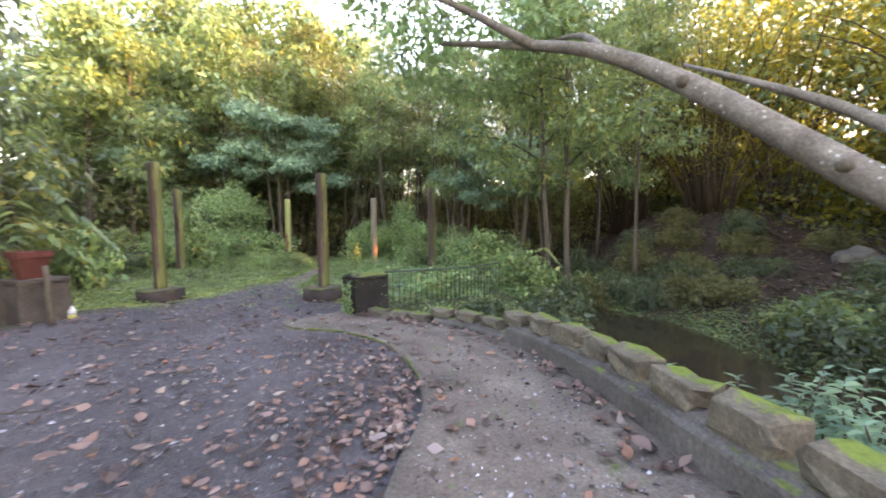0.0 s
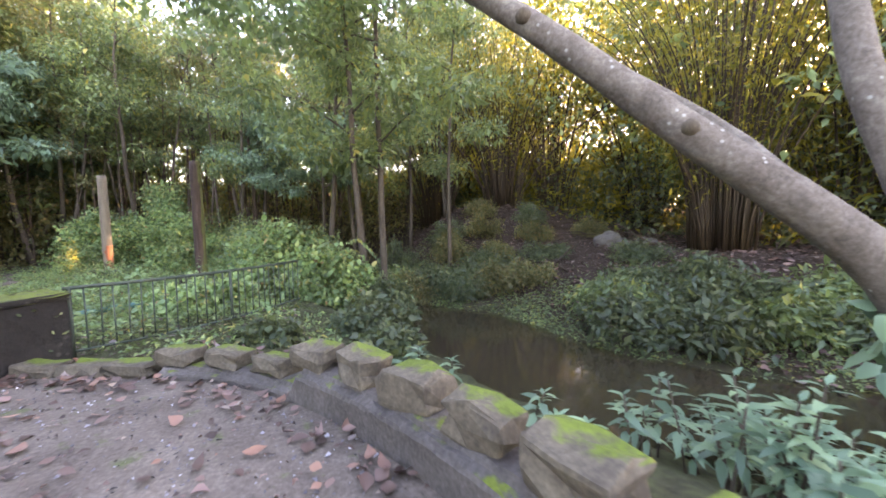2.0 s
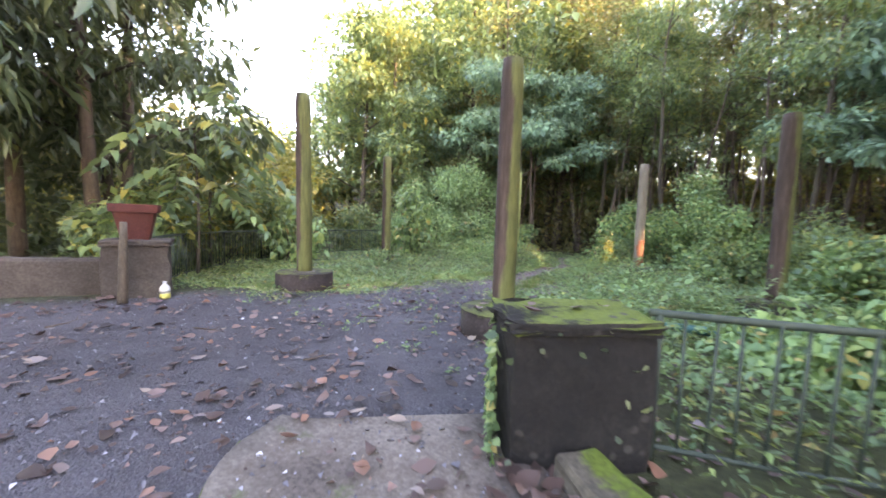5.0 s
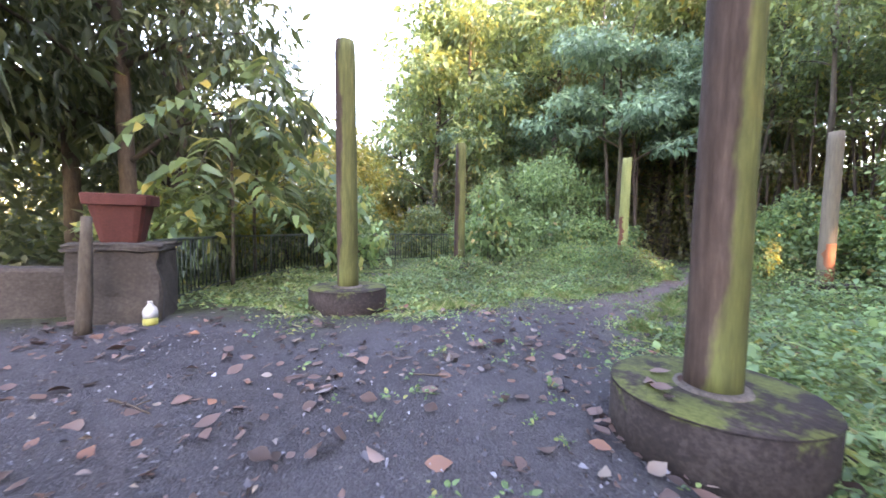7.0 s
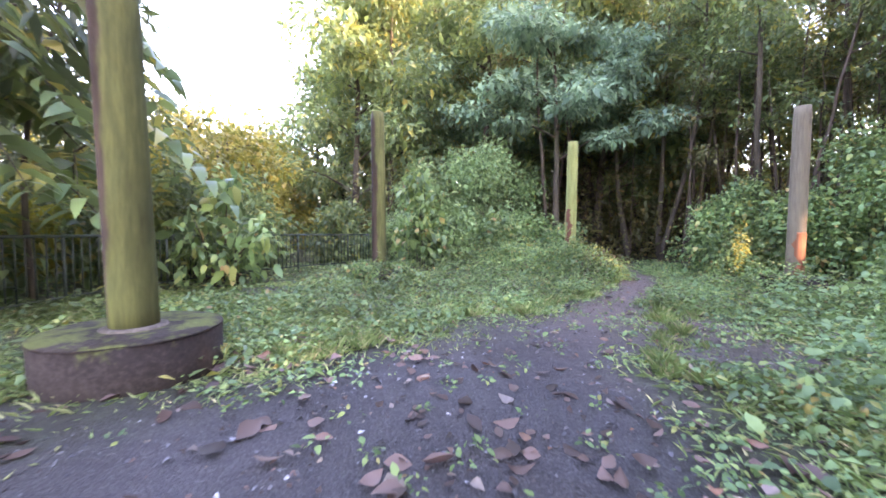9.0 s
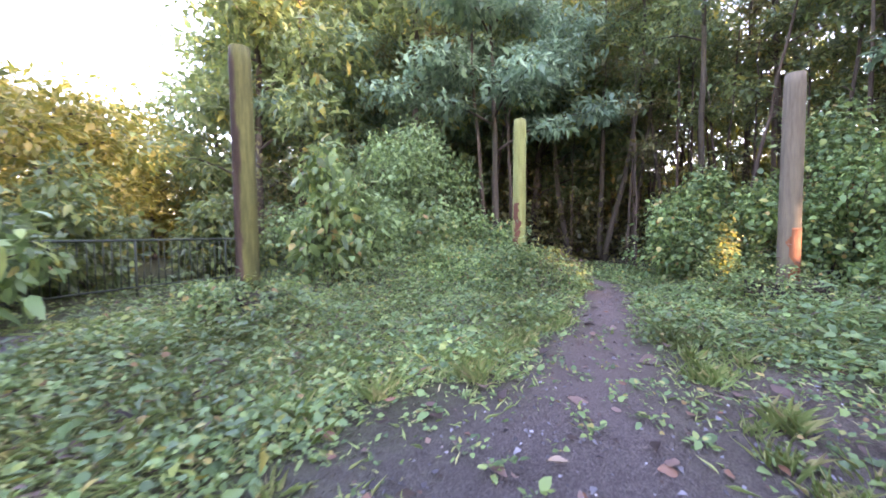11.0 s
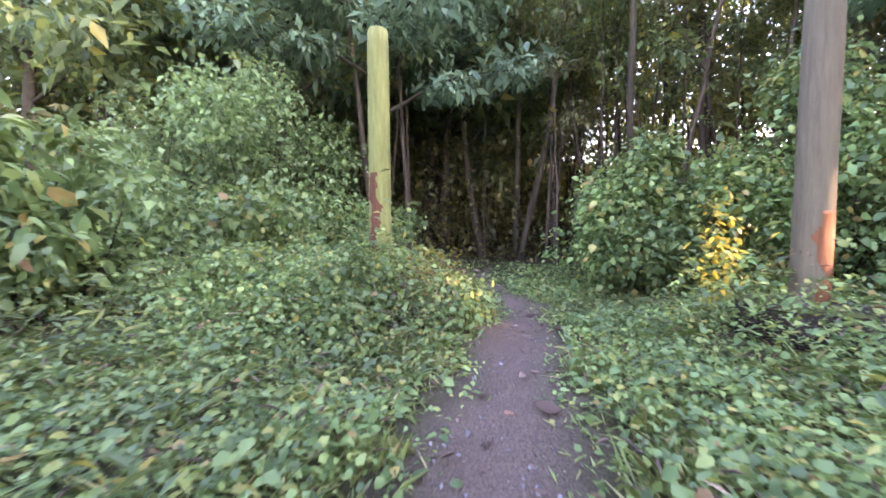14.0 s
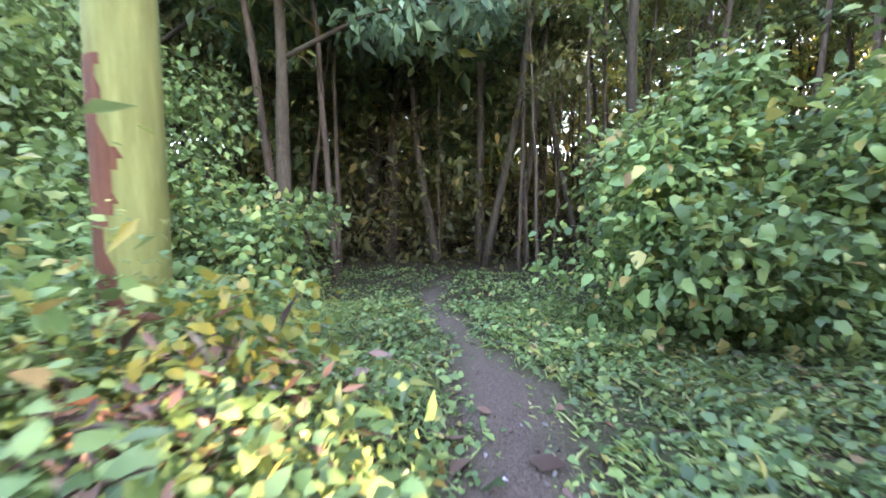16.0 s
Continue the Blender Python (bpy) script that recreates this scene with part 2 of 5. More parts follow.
DRYLEAF = leaf_material("dry_leaf", [(0.0, (0.03, 0.018, 0.014)), (0.3, (0.075, 0.043, 0.034)), (0.55, (0.125, 0.076, 0.062)), (0.74, (0.18, 0.112, 0.096)), (0.86, (0.2, 0.088, 0.05)), (0.95, (0.2, 0.165, 0.155)), (1.0, (0.3, 0.22, 0.16))], 0.1, 0.55, 0.0)


def ground_material():
    """Grey gravel on the worn ground, dark soil under the plants, brown litter on the far bank."""
    m, nt, b = nodes_of("ground", 0.95)
    big, mid, fine = tex(nt, 0.5, 5), tex(nt, 7, 8, 0.7), tex(nt, 70, 8, 0.75)
    gravel = ramp(nt, fine, [(0.33, (0.03, 0.028, 0.031)), (0.5, (0.14, 0.128, 0.143)), (0.66, (0.39, 0.364, 0.40))])
    damp = ramp(nt, mid, [(0.35, (0.035, 0.03, 0.029)), (0.64, (0.145, 0.127, 0.126))])
    gravel = mix(nt, 0.4, gravel, damp)
    tc = nt.nodes.new("ShaderNodeTexCoord")
    vo = add(nt, "ShaderNodeTexVoronoi", Scale=60.0, Randomness=1.0)
    nt.links.new(tc.outputs["Object"], vo.inputs["Vector"])
    stone = ramp(nt, vo.outputs["Color"], [(0.2, (0.03, 0.027, 0.03)), (0.6, (0.09, 0.083, 0.086)), (0.85, (0.16, 0.15, 0.152)), (1.0, (0.30, 0.285, 0.285))])
    gravel = mix(nt, 0.3, gravel, stone)
    gravel = mix(nt, 0.35, gravel, ramp(nt, big, [(0.35, (0.042, 0.038, 0.042)), (0.65, (0.18, 0.168, 0.185))]))
    soil = ramp(nt, mid, [(0.3, (0.035, 0.032, 0.018)), (0.55, (0.075, 0.085, 0.036)), (0.75, (0.11, 0.145, 0.05))])
    litter = ramp(nt, fine, [(0.3, (0.016, 0.01, 0.007)), (0.55, (0.055, 0.034, 0.022)), (0.75, (0.13, 0.083, 0.056))])
    a1, a2 = nt.nodes.new("ShaderNodeAttribute"), nt.nodes.new("ShaderNodeAttribute")
    a1.attribute_name, a2.attribute_name = "worn", "litter"
    a3 = nt.nodes.new("ShaderNodeAttribute")
    a3.attribute_name = "earth"
    earth = ramp(nt, fine, [(0.32, (0.075, 0.053, 0.046)), (0.5, (0.2, 0.147, 0.132)), (0.7, (0.34, 0.262, 0.238))])
    gravel = mix(nt, a3.outputs["Fac"], gravel, earth)
    col = mix(nt, a2.outputs["Fac"], soil, litter)
    col = mix(nt, a1.outputs["Fac"], col, gravel)
    nt.links.new(col, b.inputs["Base Color"])
    hsum = nt.nodes.new("ShaderNodeMath")
    hsum.operation = "SUBTRACT"
    nt.links.new(fine, hsum.inputs[0])
    nt.links.new(vo.outputs["Distance"], hsum.inputs[1])
    bump(nt, b, hsum.outputs[0], 1.0, 0.04)
    return m


def water_material():
    m, nt, b = nodes_of("stream_water", 0.06)
    b.inputs["Base Color"].default_value = (0.028, 0.023, 0.014, 1)
    b.inputs["Specular IOR Level"].default_value = 0.5
    bump(nt, b, tex(nt, 3.0, 3), 0.06, 0.05)
    return m


GROUND, WATER = ground_material(), water_material()


# ---- shapes of the land ----
def smooth(a, b, v):
    u = np.clip((v - a) / (b - a), 0, 1)
    return u * u * (3 - 2 * u)


def base_z(x, y):
    return np.where(y > 0, -(1 - np.exp(-np.maximum(y, 0) / 10)), -0.06 * np.maximum(y, -10))


CH_Y = np.array([-14.0, -4, 0, 3.4, 5, 6, 8, 12, 13.5, 16, 20, 30])
CH_L = np.array([13.2, 10.2, 8.8, 7.45, 6.5, 6.2, 5.7, 5.3, 4.9, 4.8, 5.5, 7.8])       # near edge of the stream bed
CH_R = np.array([16.8, 13.8, 12.4, 10.4, 9.0, 8.3, 7.45, 7.35, 6.3, 5.7, 6.4, 8.7])     # far edge
WATER_Z = -1.72


def land(x, y):
    """Height of the ground."""
    x, y = np.asarray(x, float), np.asarray(y, float)
    b = base_z(x, y)
    l, d = np.interp(y, CH_Y, CH_L) - x, x - np.interp(y, CH_Y, CH_R)
    near = np.interp(y, [-5, 0, 5, 8, 12, 20], [8.5, 6.6, 4.7, 5.0, 3.6, 3.0])
    left = -1.85 + (b + 1.85) * smooth(0, 1, l / near) ** 1.4
    d = np.maximum(d, 0)
    right = -1.85 + 0.12 * smooth(0, 0.5, d) + 0.17 * np.minimum(d, 9) + 0.05 * np.maximum(d - 9, 0) + 2.6 * smooth(15, 25, y) * smooth(0.5, 7, d)
    right = np.minimum(right, 5.5)
    z = np.where(l > 0, left, np.where(d > 0, right, -1.95))
    far = smooth(30, 60, np.hypot(x + 4, y - 12))
    z = z * (1 - far) + far * 0.5
    bearing = np.degrees(np.arctan2(-(x + 4), y - 14))
    return z + 6.5 * smooth(22, 46, np.hypot(x + 4, y - 14)) * (1 - smooth(52, 66, bearing)) * smooth(-80, -40, bearing)


CX, CY = -6.05, 16.1              # middle of the ring of posts
TRAIL_Y = np.array([10.0, 12, 14, 17.5, 20.3, 21.8, 23, 25, 28])
TRAIL_X = np.array([-5.2, -5.9, -6.3, -6.45, -6.75, -6.9, -7.25, -8.2, -8.6])
TRAIL_W = np.array([2.4, 1.65, 0.9, 0.42, 0.40, 0.32, 0.24, 0.14, 0.04])


def worn(x, y):
    """1 where the ground is bare and trodden."""
    wob = 0.35 * np.sin(1.7 * x + 2.1 * y) * np.sin(2.3 * x - 1.1 * y) + 0.15 * np.sin(5.1 * x + 1.3) * np.sin(4.7 * y)
    trail = np.interp(y, TRAIL_Y, TRAIL_W) + 0.3 * wob - np.abs(x - np.interp(y, TRAIL_Y, TRAIL_X))
    front = 10.6 + 1.1 * np.clip((x + 6) / 3, -1, 0.2) - y + 1.2 * wob
    front = np.minimum(front, x + 8.9 - 0.12 * y + 1.0)
    branch = 0.55 + 0.5 * wob - np.hypot(x + 12.0, (y - 13.6) * 1.2)
    bare = 0.95 + 0.7 * wob - np.hypot(x + 5.1, (y - 15.3) * 0.75)
    soft = np.interp(y, [10, 13, 17, 20], [0.8, 0.8, 0.45, 0.25])
    w = np.maximum(np.maximum(smooth(-1, 1, trail / soft) * (y > 9) * (y < 28), smooth(-0.6, 0.6, front)), smooth(-0.3, 0.3, branch))
    w = np.maximum(w, 0.8 * smooth(-0.5, 0.5, bare))
    return w * (x < np.interp(y, [-3, 2.3, 4.6, 5.85, 6.95, 7.75, 8.5, 9.4, 10.4, 12, 14], [2.0, 2.0, 1.75, 1.35, 0.7, -0.2, -1.4, -2.2, -2.9, -3.4, -3.0]))


# a gap in the woods through which the low sun reaches the ring of posts
GAP_AT = np.array([-4.0, 20.9, 0.35])
GAP_WAY = np.array([math.sin(SUN_AZ) * math.cos(SUN_EL), math.cos(SUN_AZ) * math.cos(SUN_EL), math.sin(SUN_EL)])


def outside_gap(P, r=0.53):
    d = P - GAP_AT
    along = d @ GAP_WAY
    return (np.linalg.norm(d - along[:, None] * GAP_WAY, axis=1) > r) | (along < 0.5)


# ---- mesh helpers ----
def mesh_object(name, verts, faces, material, parent=None, label="", shade=True):
    me = bpy.data.meshes.new(name)
    me.from_pydata([tuple(v) for v in verts], [], [tuple(f) for f in faces])
    me.materials.append(material)
    if shade:
        me.polygons.foreach_set("use_smooth", [True] * len(me.polygons))
    me.update()
    ob = new(name, me)
    if parent is not None:
        ob.parent = parent
        ob.matrix_parent_inverse = parent.matrix_basis.inverted()
    if label:
        ob["label"] = label
    return ob


def tri_object(name, verts, tris, material, parent=None, label=""):
    """A mesh from numpy arrays of vertices and triangles."""
    me = bpy.data.meshes.new(name)
    nv, nf = len(verts), len(tris)
    me.vertices.add(nv)
    me.vertices.foreach_set("co", np.ascontiguousarray(verts, np.float32).ravel())
    me.loops.add(nf * 3)
    me.loops.foreach_set("vertex_index", np.ascontiguousarray(tris, np.int32).ravel())
    me.polygons.add(nf)
    me.polygons.foreach_set("loop_start", np.arange(0, nf * 3, 3, dtype=np.int32))
    me.update(calc_edges=True)
    me.materials.append(material)
    ob = new(name, me)
    if parent is not None:
        ob.parent = parent
        ob.matrix_parent_inverse = parent.matrix_basis.inverted()
    if label:
        ob["label"] = label
    return ob


def part(name, bm, material, parent, label=""):
    me = bpy.data.meshes.new(name)
    bm.to_mesh(me)
    bm.free()
    me.materials.append(material)
    ob = new(name, me)
    ob.parent = parent
    ob.matrix_parent_inverse = parent.matrix_basis.inverted()
    if label:
        ob["label"] = label
    return ob


def empty(name, at, label, category, group="", kind=""):
    ob = new(name)
    ob.matrix_basis = Matrix.Translation(at)
    bpy.context.view_layer.update()
    return tagged(ob, label, category, group, kind)


def unit(v):
    return v / np.maximum(np.linalg.norm(v, axis=-1, keepdims=True), 1e-9)


def leaf_arrays(P, axis, normal, length, width, fine=False, droop=0.15):
    """Leaves that start at P, point along axis and face normal: folded at the rib, drooping at the tip."""
    n = len(P)
    A = unit(axis)
    S = unit(np.cross(normal, A))
    N = np.cross(A, S)
    L, W = np.asarray(length)[:, None], np.asarray(width)[:, None]
    if not fine:
        base, tip = P, P + A * L - N * L * droop
        l = P + A * L * 0.42 + S * W * 0.5 + N * W * 0.12
        r = P + A * L * 0.42 - S * W * 0.5 + N * W * 0.12
        V = np.stack([base, l, tip, r], 1).reshape(-1, 3)
        T = np.array([[0, 2, 1], [0, 3, 2]])
        k = 4
    else:
        base, tip = P, P + A * L - N * L * droop
        m1, m2 = P + A * L * 0.28 + N * L * 0.05, P + A * L * 0.68 - N * L * (droop * 0.35 - 0.03)
        V = np.stack([base, m1 + S * W * 0.5, m2 + S * W * 0.38, tip, m2 - S * W * 0.38, m1 - S * W * 0.5], 1).reshape(-1, 3)
        T = np.array([[0, 5, 1], [1, 5, 4], [1, 4, 2], [2, 4, 3]])
        k = 6
    T = (T[None] + (np.arange(n) * k)[:, None, None]).reshape(-1, 3)
    return V, T


def dead_leaf_arrays(P, axis, normal, length, width, curl, cup):
    """Fallen leaves: a rib with two blades, arched along and cupped across."""
    n = len(P)
    A = unit(axis)
    S = unit(np.cross(normal, A))
    N = np.cross(A, S)
    L, W = np.asarray(length)[:, None], np.asarray(width)[:, None]
    curl, cup = np.asarray(curl)[:, None], np.asarray(cup)[:, None]
    rows = []
    for u, h in ((0.0, 0.02), (0.15, 0.24), (0.36, 0.47), (0.6, 0.45), (0.84, 0.19), (1.0, 0.0)):
        rib = P + A * L * u + N * L * curl * (u - 0.45) ** 2
        rows += [rib + S * W * h + N * W * cup * h, rib, rib - S * W * h + N * W * cup * h * 0.7]
    V = np.stack(rows, 1).reshape(-1, 3)
    T = []
    for i in range(5):
        a = 3 * i
        T += [[a, a + 1, a + 4], [a, a + 4, a + 3], [a + 1, a + 2, a + 5], [a + 1, a + 5, a + 4]]
    T = (np.array(T)[None] + (np.arange(n) * 18)[:, None, None]).reshape(-1, 3)
    return V, T


def joined(arrays):
    V, T, o = [], [], 0
    for v, t in arrays:
        V.append(v)
        T.append(t + o)
        o += len(v)
    return np.concatenate(V), np.concatenate(T)


def tube(points, radii, sides=8, wobble=0.0):
    """A tapered limb through points."""
    P = np.asarray(points, float)
    R = np.asarray(radii, float)
    n = len(P)
    D = unit(np.gradient(P, axis=0))
    ref = np.array([1.0, 0.13, 0.07]) if abs(D[:, 2]).mean() > 0.6 else np.array([0.05, 0.1, 1.0])
    S = unit(np.cross(D, ref))
    U = np.cross(S, D)
    a = np.linspace(0, 2 * np.pi, sides, endpoint=False)
    rr = R[:, None] * (1 + wobble * rng.standard_normal((n, sides)))
    V = P[:, None] + rr[..., None] * (np.cos(a)[None, :, None] * S[:, None] + np.sin(a)[None, :, None] * U[:, None])
    V = np.concatenate([V.reshape(-1, 3), P[:1], P[-1:]])
    T = []
    for i in range(n - 1):
        for j in range(sides):
            k, p, q = i * sides + j, i * sides + (j + 1) % sides, (i + 1) * sides + j
            r = (i + 1) * sides + (j + 1) % sides
            T += [(k, p, r), (k, r, q)]
    for j in range(sides):
        T += [(n * sides, (j + 1) % sides, j), (n * sides + 1, (n - 1) * sides + j, (n - 1) * sides + (j + 1) % sides)]
    return V, np.array(T)


def smooth_all(ob):
    ob.data.polygons.foreach_set("use_smooth", [True] * len(ob.data.polygons))
    return ob


def spline(points, n):
    """n points on a smooth curve through points."""
    P = np.asarray(points, float)
    t = np.arange(len(P))
    s = np.linspace(0, len(P) - 1, n)
    Q = np.concatenate([[2 * P[0] - P[1]], P, [2 * P[-1] - P[-2]]])
    i = np.minimum(s.astype(int), len(P) - 2)
    u = (s - i)[:, None]
    a, b, c, d = Q[i], Q[i + 1], Q[i + 2], Q[i + 3]
    return 0.5 * (2 * b + (c - a) * u + (2 * a - 5 * b + 4 * c - d) * u ** 2 + (3 * b - a - 3 * c + d) * u ** 3)


def crown_points(n, blobs):
    """Points and outward ways in a cloud of ellipsoids (x, y, z, rx, ry, rz), denser near their skins."""
    B = np.asarray(blobs, float)
    vol = (B[:, 3] * B[:, 4] + B[:, 5] * B[:, 4])
    which = rng.choice(len(B), n, p=vol / vol.sum())
    d = unit(rng.standard_normal((n, 3)))
    r = rng.random(n) ** 0.45 * (1 + 0.22 * np.sin(5 * d[:, 0] + which) * np.sin(6 * d[:, 1] + 2 * which) + 0.12 * rng.standard_normal(n))
    P = B[which, :3] + d * r[:, None] * B[which, 3:]
    return P, d


def crown_leaves(n, blobs, length, spread=0.35, aspect=0.45, fine=False, hang=0.3, droop=0.15):
    P, d = crown_points(n, blobs)
    k = outside_gap(P, 0.53)
    P, d = P[k], d[k]
    n = len(P)
    ax = unit(d * 0.6 + rng.standard_normal((n, 3)) * 0.6 - np.array([0, 0, hang]))
    nm = unit(d * 0.5 + np.array([0, 0, 0.9]) + rng.standard_normal((n, 3)) * spread)
    L = length * np.exp(np.clip(0.4 * rng.standard_normal(n), -1.2, 0.75))
    return leaf_arrays(P, ax, nm, L, L * aspect * (0.8 + 0.4 * rng.random(n)), fine, droop)


# ---- ground ----
def make_ground():
    xs = np.unique(np.concatenate([np.linspace(-400, -40, 10), np.linspace(-40, -14, 40), np.linspace(-14, 12, 150), np.linspace(12, 40, 40), np.linspace(40, 400, 10)]))
    ys = np.unique(np.concatenate([np.linspace(-400, -30, 10), np.linspace(-30, -3, 30), np.linspace(-3, 27, 170), np.linspace(27, 60, 40), np.linspace(60, 400, 10)]))
    X, Y = np.meshgrid(xs, ys, indexing="ij")
    Z = land(X, Y)
    w = worn(X, Y)
    Z = Z + 0.012 * rng.standard_normal(Z.shape) * (1 - 0.6 * w) + 0.02 * np.sin(2.3 * X) * np.sin(1.9 * Y)
    V = np.stack([X, Y, Z], -1).reshape(-1, 3)
    nx, ny = X.shape
    i, j = np.meshgrid(np.arange(nx - 1), np.arange(ny - 1), indexing="ij")
    k = (i * ny + j).ravel()
    T = np.concatenate([np.stack([k, k + ny, k + ny + 1], 1), np.stack([k, k + ny + 1, k + 1], 1)])
    ob = smooth_all(tri_object("ground", V, T, GROUND))
    dx = X - np.interp(Y, CH_Y, CH_R)
    lit = smooth(-0.3, 1.2, dx) + 0.75 * smooth(24, 28, Y) * (dx < 0)
    for nm, val in (("worn", w), ("litter", np.clip(lit, 0, 1)), ("earth", smooth(12.5, 17, Y))):
        at = ob.data.attributes.new(nm, "FLOAT", "POINT")
        at.data.foreach_set("value", val.ravel().astype(np.float32))
    return tagged(ob, "worn grey gravel and soil sloping down to a stream", "ground", kind="structure")


make_ground()
wy = np.linspace(-14, 30, 45)
wx = 0.5 * (np.interp(wy, CH_Y, CH_L) + np.interp(wy, CH_Y, CH_R))
V = np.concatenate([np.stack([wx - 3.7, wy, 0 * wy + WATER_Z], 1), np.stack([wx + 3.7, wy, 0 * wy + WATER_Z], 1)])
T = np.concatenate([[(i, i + 45, i + 46), (i, i + 46, i + 1)] for i in range(44)])
tagged(tri_object("water", V, T, WATER), "still dark brown stream water mirroring the trees", "water", kind="structure")

# concrete path: a strip between a curved kerb and the low wall
KERB = spline([(-0.55, -3), (-0.45, 0), (-0.36, 2.25), (-0.22, 3.2), (-0.24, 4.0), (-0.45, 4.9), (-0.97, 6.0), (-1.9, 6.85), (-2.75, 7.1), (-3.2, 7.4), (-3.42, 7.85)], 60)
WALL = spline([(1.75, -3.0), (1.78, 0), (1.75, 2.3), (1.66, 3.5), (1.5, 4.6), (1.1, 5.85), (0.42, 6.95), (-0.55, 7.75), (-1.2, 8.2), (-1.75, 8.5)], 120)


def make_path():
    outer = np.concatenate([WALL[::2] + [0.1, 0], [(-2.4, 9.0)]])
    outer = outer[np.linspace(0, len(outer) - 1, 60).astype(int)]
    n, m = 60, 14
    f = np.linspace(0, 1, m)[None, :, None]
    G = KERB[:, None] * (1 - f) + outer[:, None] * f
    z = land(G[..., 0], G[..., 1]) + 0.035 + 0.008 * np.sin(3 * G[..., 0]) * np.sin(2.7 * G[..., 1])
    z[:, 0] += 0.03
    z[:, 1] += 0.005
    top = np.concatenate([G, z[..., None]], -1).reshape(-1, 3)
    skirt = np.concatenate([KERB + [-0.03, -0.02], (z[:, 0] - 0.2)[:, None]], 1)
    V = np.concatenate([top, skirt])
    F = [(i * m + j, i * m + j + 1, (i + 1) * m + j + 1, (i + 1) * m + j) for i in range(n - 1) for j in range(m - 1)]
    F += [(n * m + i, i * m, (i + 1) * m, n * m + i + 1) for i in range(n - 1)]
    return tagged(mesh_object("pavement", V, F, CONCRETE), "worn grey concrete path with a mossy raised edge", "path", kind="structure")


make_path()


def rough_box(sx, sy, sz, bevel=0.025, jitter=0.008, cuts=1):
    """A worn block on z = 0, its edges rounded."""
    bm = bmesh.new()
    bmesh.ops.create_cube(bm, size=1)
    bmesh.ops.scale(bm, vec=(sx, sy, sz), verts=bm.verts)
    bmesh.ops.translate(bm, vec=(0, 0, sz / 2), verts=bm.verts)
    if cuts:
        bmesh.ops.subdivide_edges(bm, edges=bm.edges[:], cuts=cuts, use_grid_fill=True)
    for v in bm.verts:
        v.co += Vector([random.gauss(0, jitter) for _ in range(3)])
    if bevel:
        sharp = [e for e in bm.edges if len(e.link_faces) == 2 and e.calc_face_angle(0) > 0.9]
        bmesh.ops.bevel(bm, geom=sharp, offset=bevel, segments=2, affect="EDGES", profile=0.6)
    return bm


def wall_length(line):
    return np.concatenate([[0], np.cumsum(np.linalg.norm(np.diff(line, axis=0), axis=1))])


LOW_RUN, STEP_RUN = 1.75, 1.95


def make_low_wall():
    """A low curved wall beside the path, with spaced cap blocks."""
    run = wall_length(WALL)
    total = run[-1]
    root = empty("wall_stream", (1.7, 2, float(land(1.7, 2))), "low curved concrete wall with mossy cap blocks beside the stream", "wall", kind="structure")
    keep = run < total - LOW_RUN
    line = WALL[keep]
    tang = unit(np.gradient(line, axis=0))
    out = np.stack([tang[:, 1], -tang[:, 0]], 1)
    z0 = land(line[:, 0], line[:, 1])
    prof = [(0.0, -0.15), (0.0, 0.255), (0.012, 0.28), (0.04, 0.295), (0.075, 0.30), (0.085, 0.322), (0.10, 0.335), (0.35, 0.335), (0.38, 0.31), (0.39, -0.9)]
    n, m = len(line), len(prof)
    step = np.where(run[keep] > total - LOW_RUN - STEP_RUN, -0.18, 0.0)      # the wall drops one step before its low end
    V = np.array([[line[i, 0] + out[i, 0] * p, line[i, 1] + out[i, 1] * p, z0[i] + q + (step[i] if q > 0 else 0) + 0.007 * rng.standard_normal()] for i in range(n) for p, q in prof])
    F = [(i * m + j, i * m + j + 1, (i + 1) * m + j + 1, (i + 1) * m + j) for i in range(n - 1) for j in range(m - 1)]
    F += [tuple(range((n - 1) * m, n * m))]
    mesh_object("wall_body", V, F, WALLCONC, root, shade=False)
    s = 0.25
    k = 0
    while s < total - 0.15:
        low = s > total - LOW_RUN
        rise = 0.335 if s < total - LOW_RUN - STEP_RUN else 0.155
        size = random.uniform(0.40, 0.46) if not low else random.uniform(0.48, 0.54)
        p = np.array([np.interp(s, run, WALL[:, a]) for a in (0, 1)])
        q = np.array([np.interp(s + 0.05, run, WALL[:, a]) for a in (0, 1)])
        d = unit(q - p)
        o = np.array([d[1], -d[0]])
        c = p + o * (0.225 if not low else 0.19)
        z = float(land(p[0], p[1]))
        bm = rough_box(size, random.uniform(0.28, 0.32), (random.uniform(0.20, 0.24) if rise > 0.3 else 0.175) if not low else 0.17, 0.03, 0.016)
        ob = part("block", bm, BLOCK, root)
        ob.matrix_basis = root.matrix_basis.inverted() @ Matrix.Identity(4)
        ob.matrix_parent_inverse = Matrix.Identity(4)
        ob.matrix_basis = root.matrix_basis.inverted() @ pose(c[0], c[1], z + (rise if not low else 0.0) - 0.005, random.gauss(0, 2), random.gauss(0, 1.8), math.degrees(math.atan2(d[1], d[0])) + random.gauss(0, 3.5))
        s += 0.63 + random.uniform(-0.03, 0.03) if not low else 0.56
        k += 1


make_low_wall()


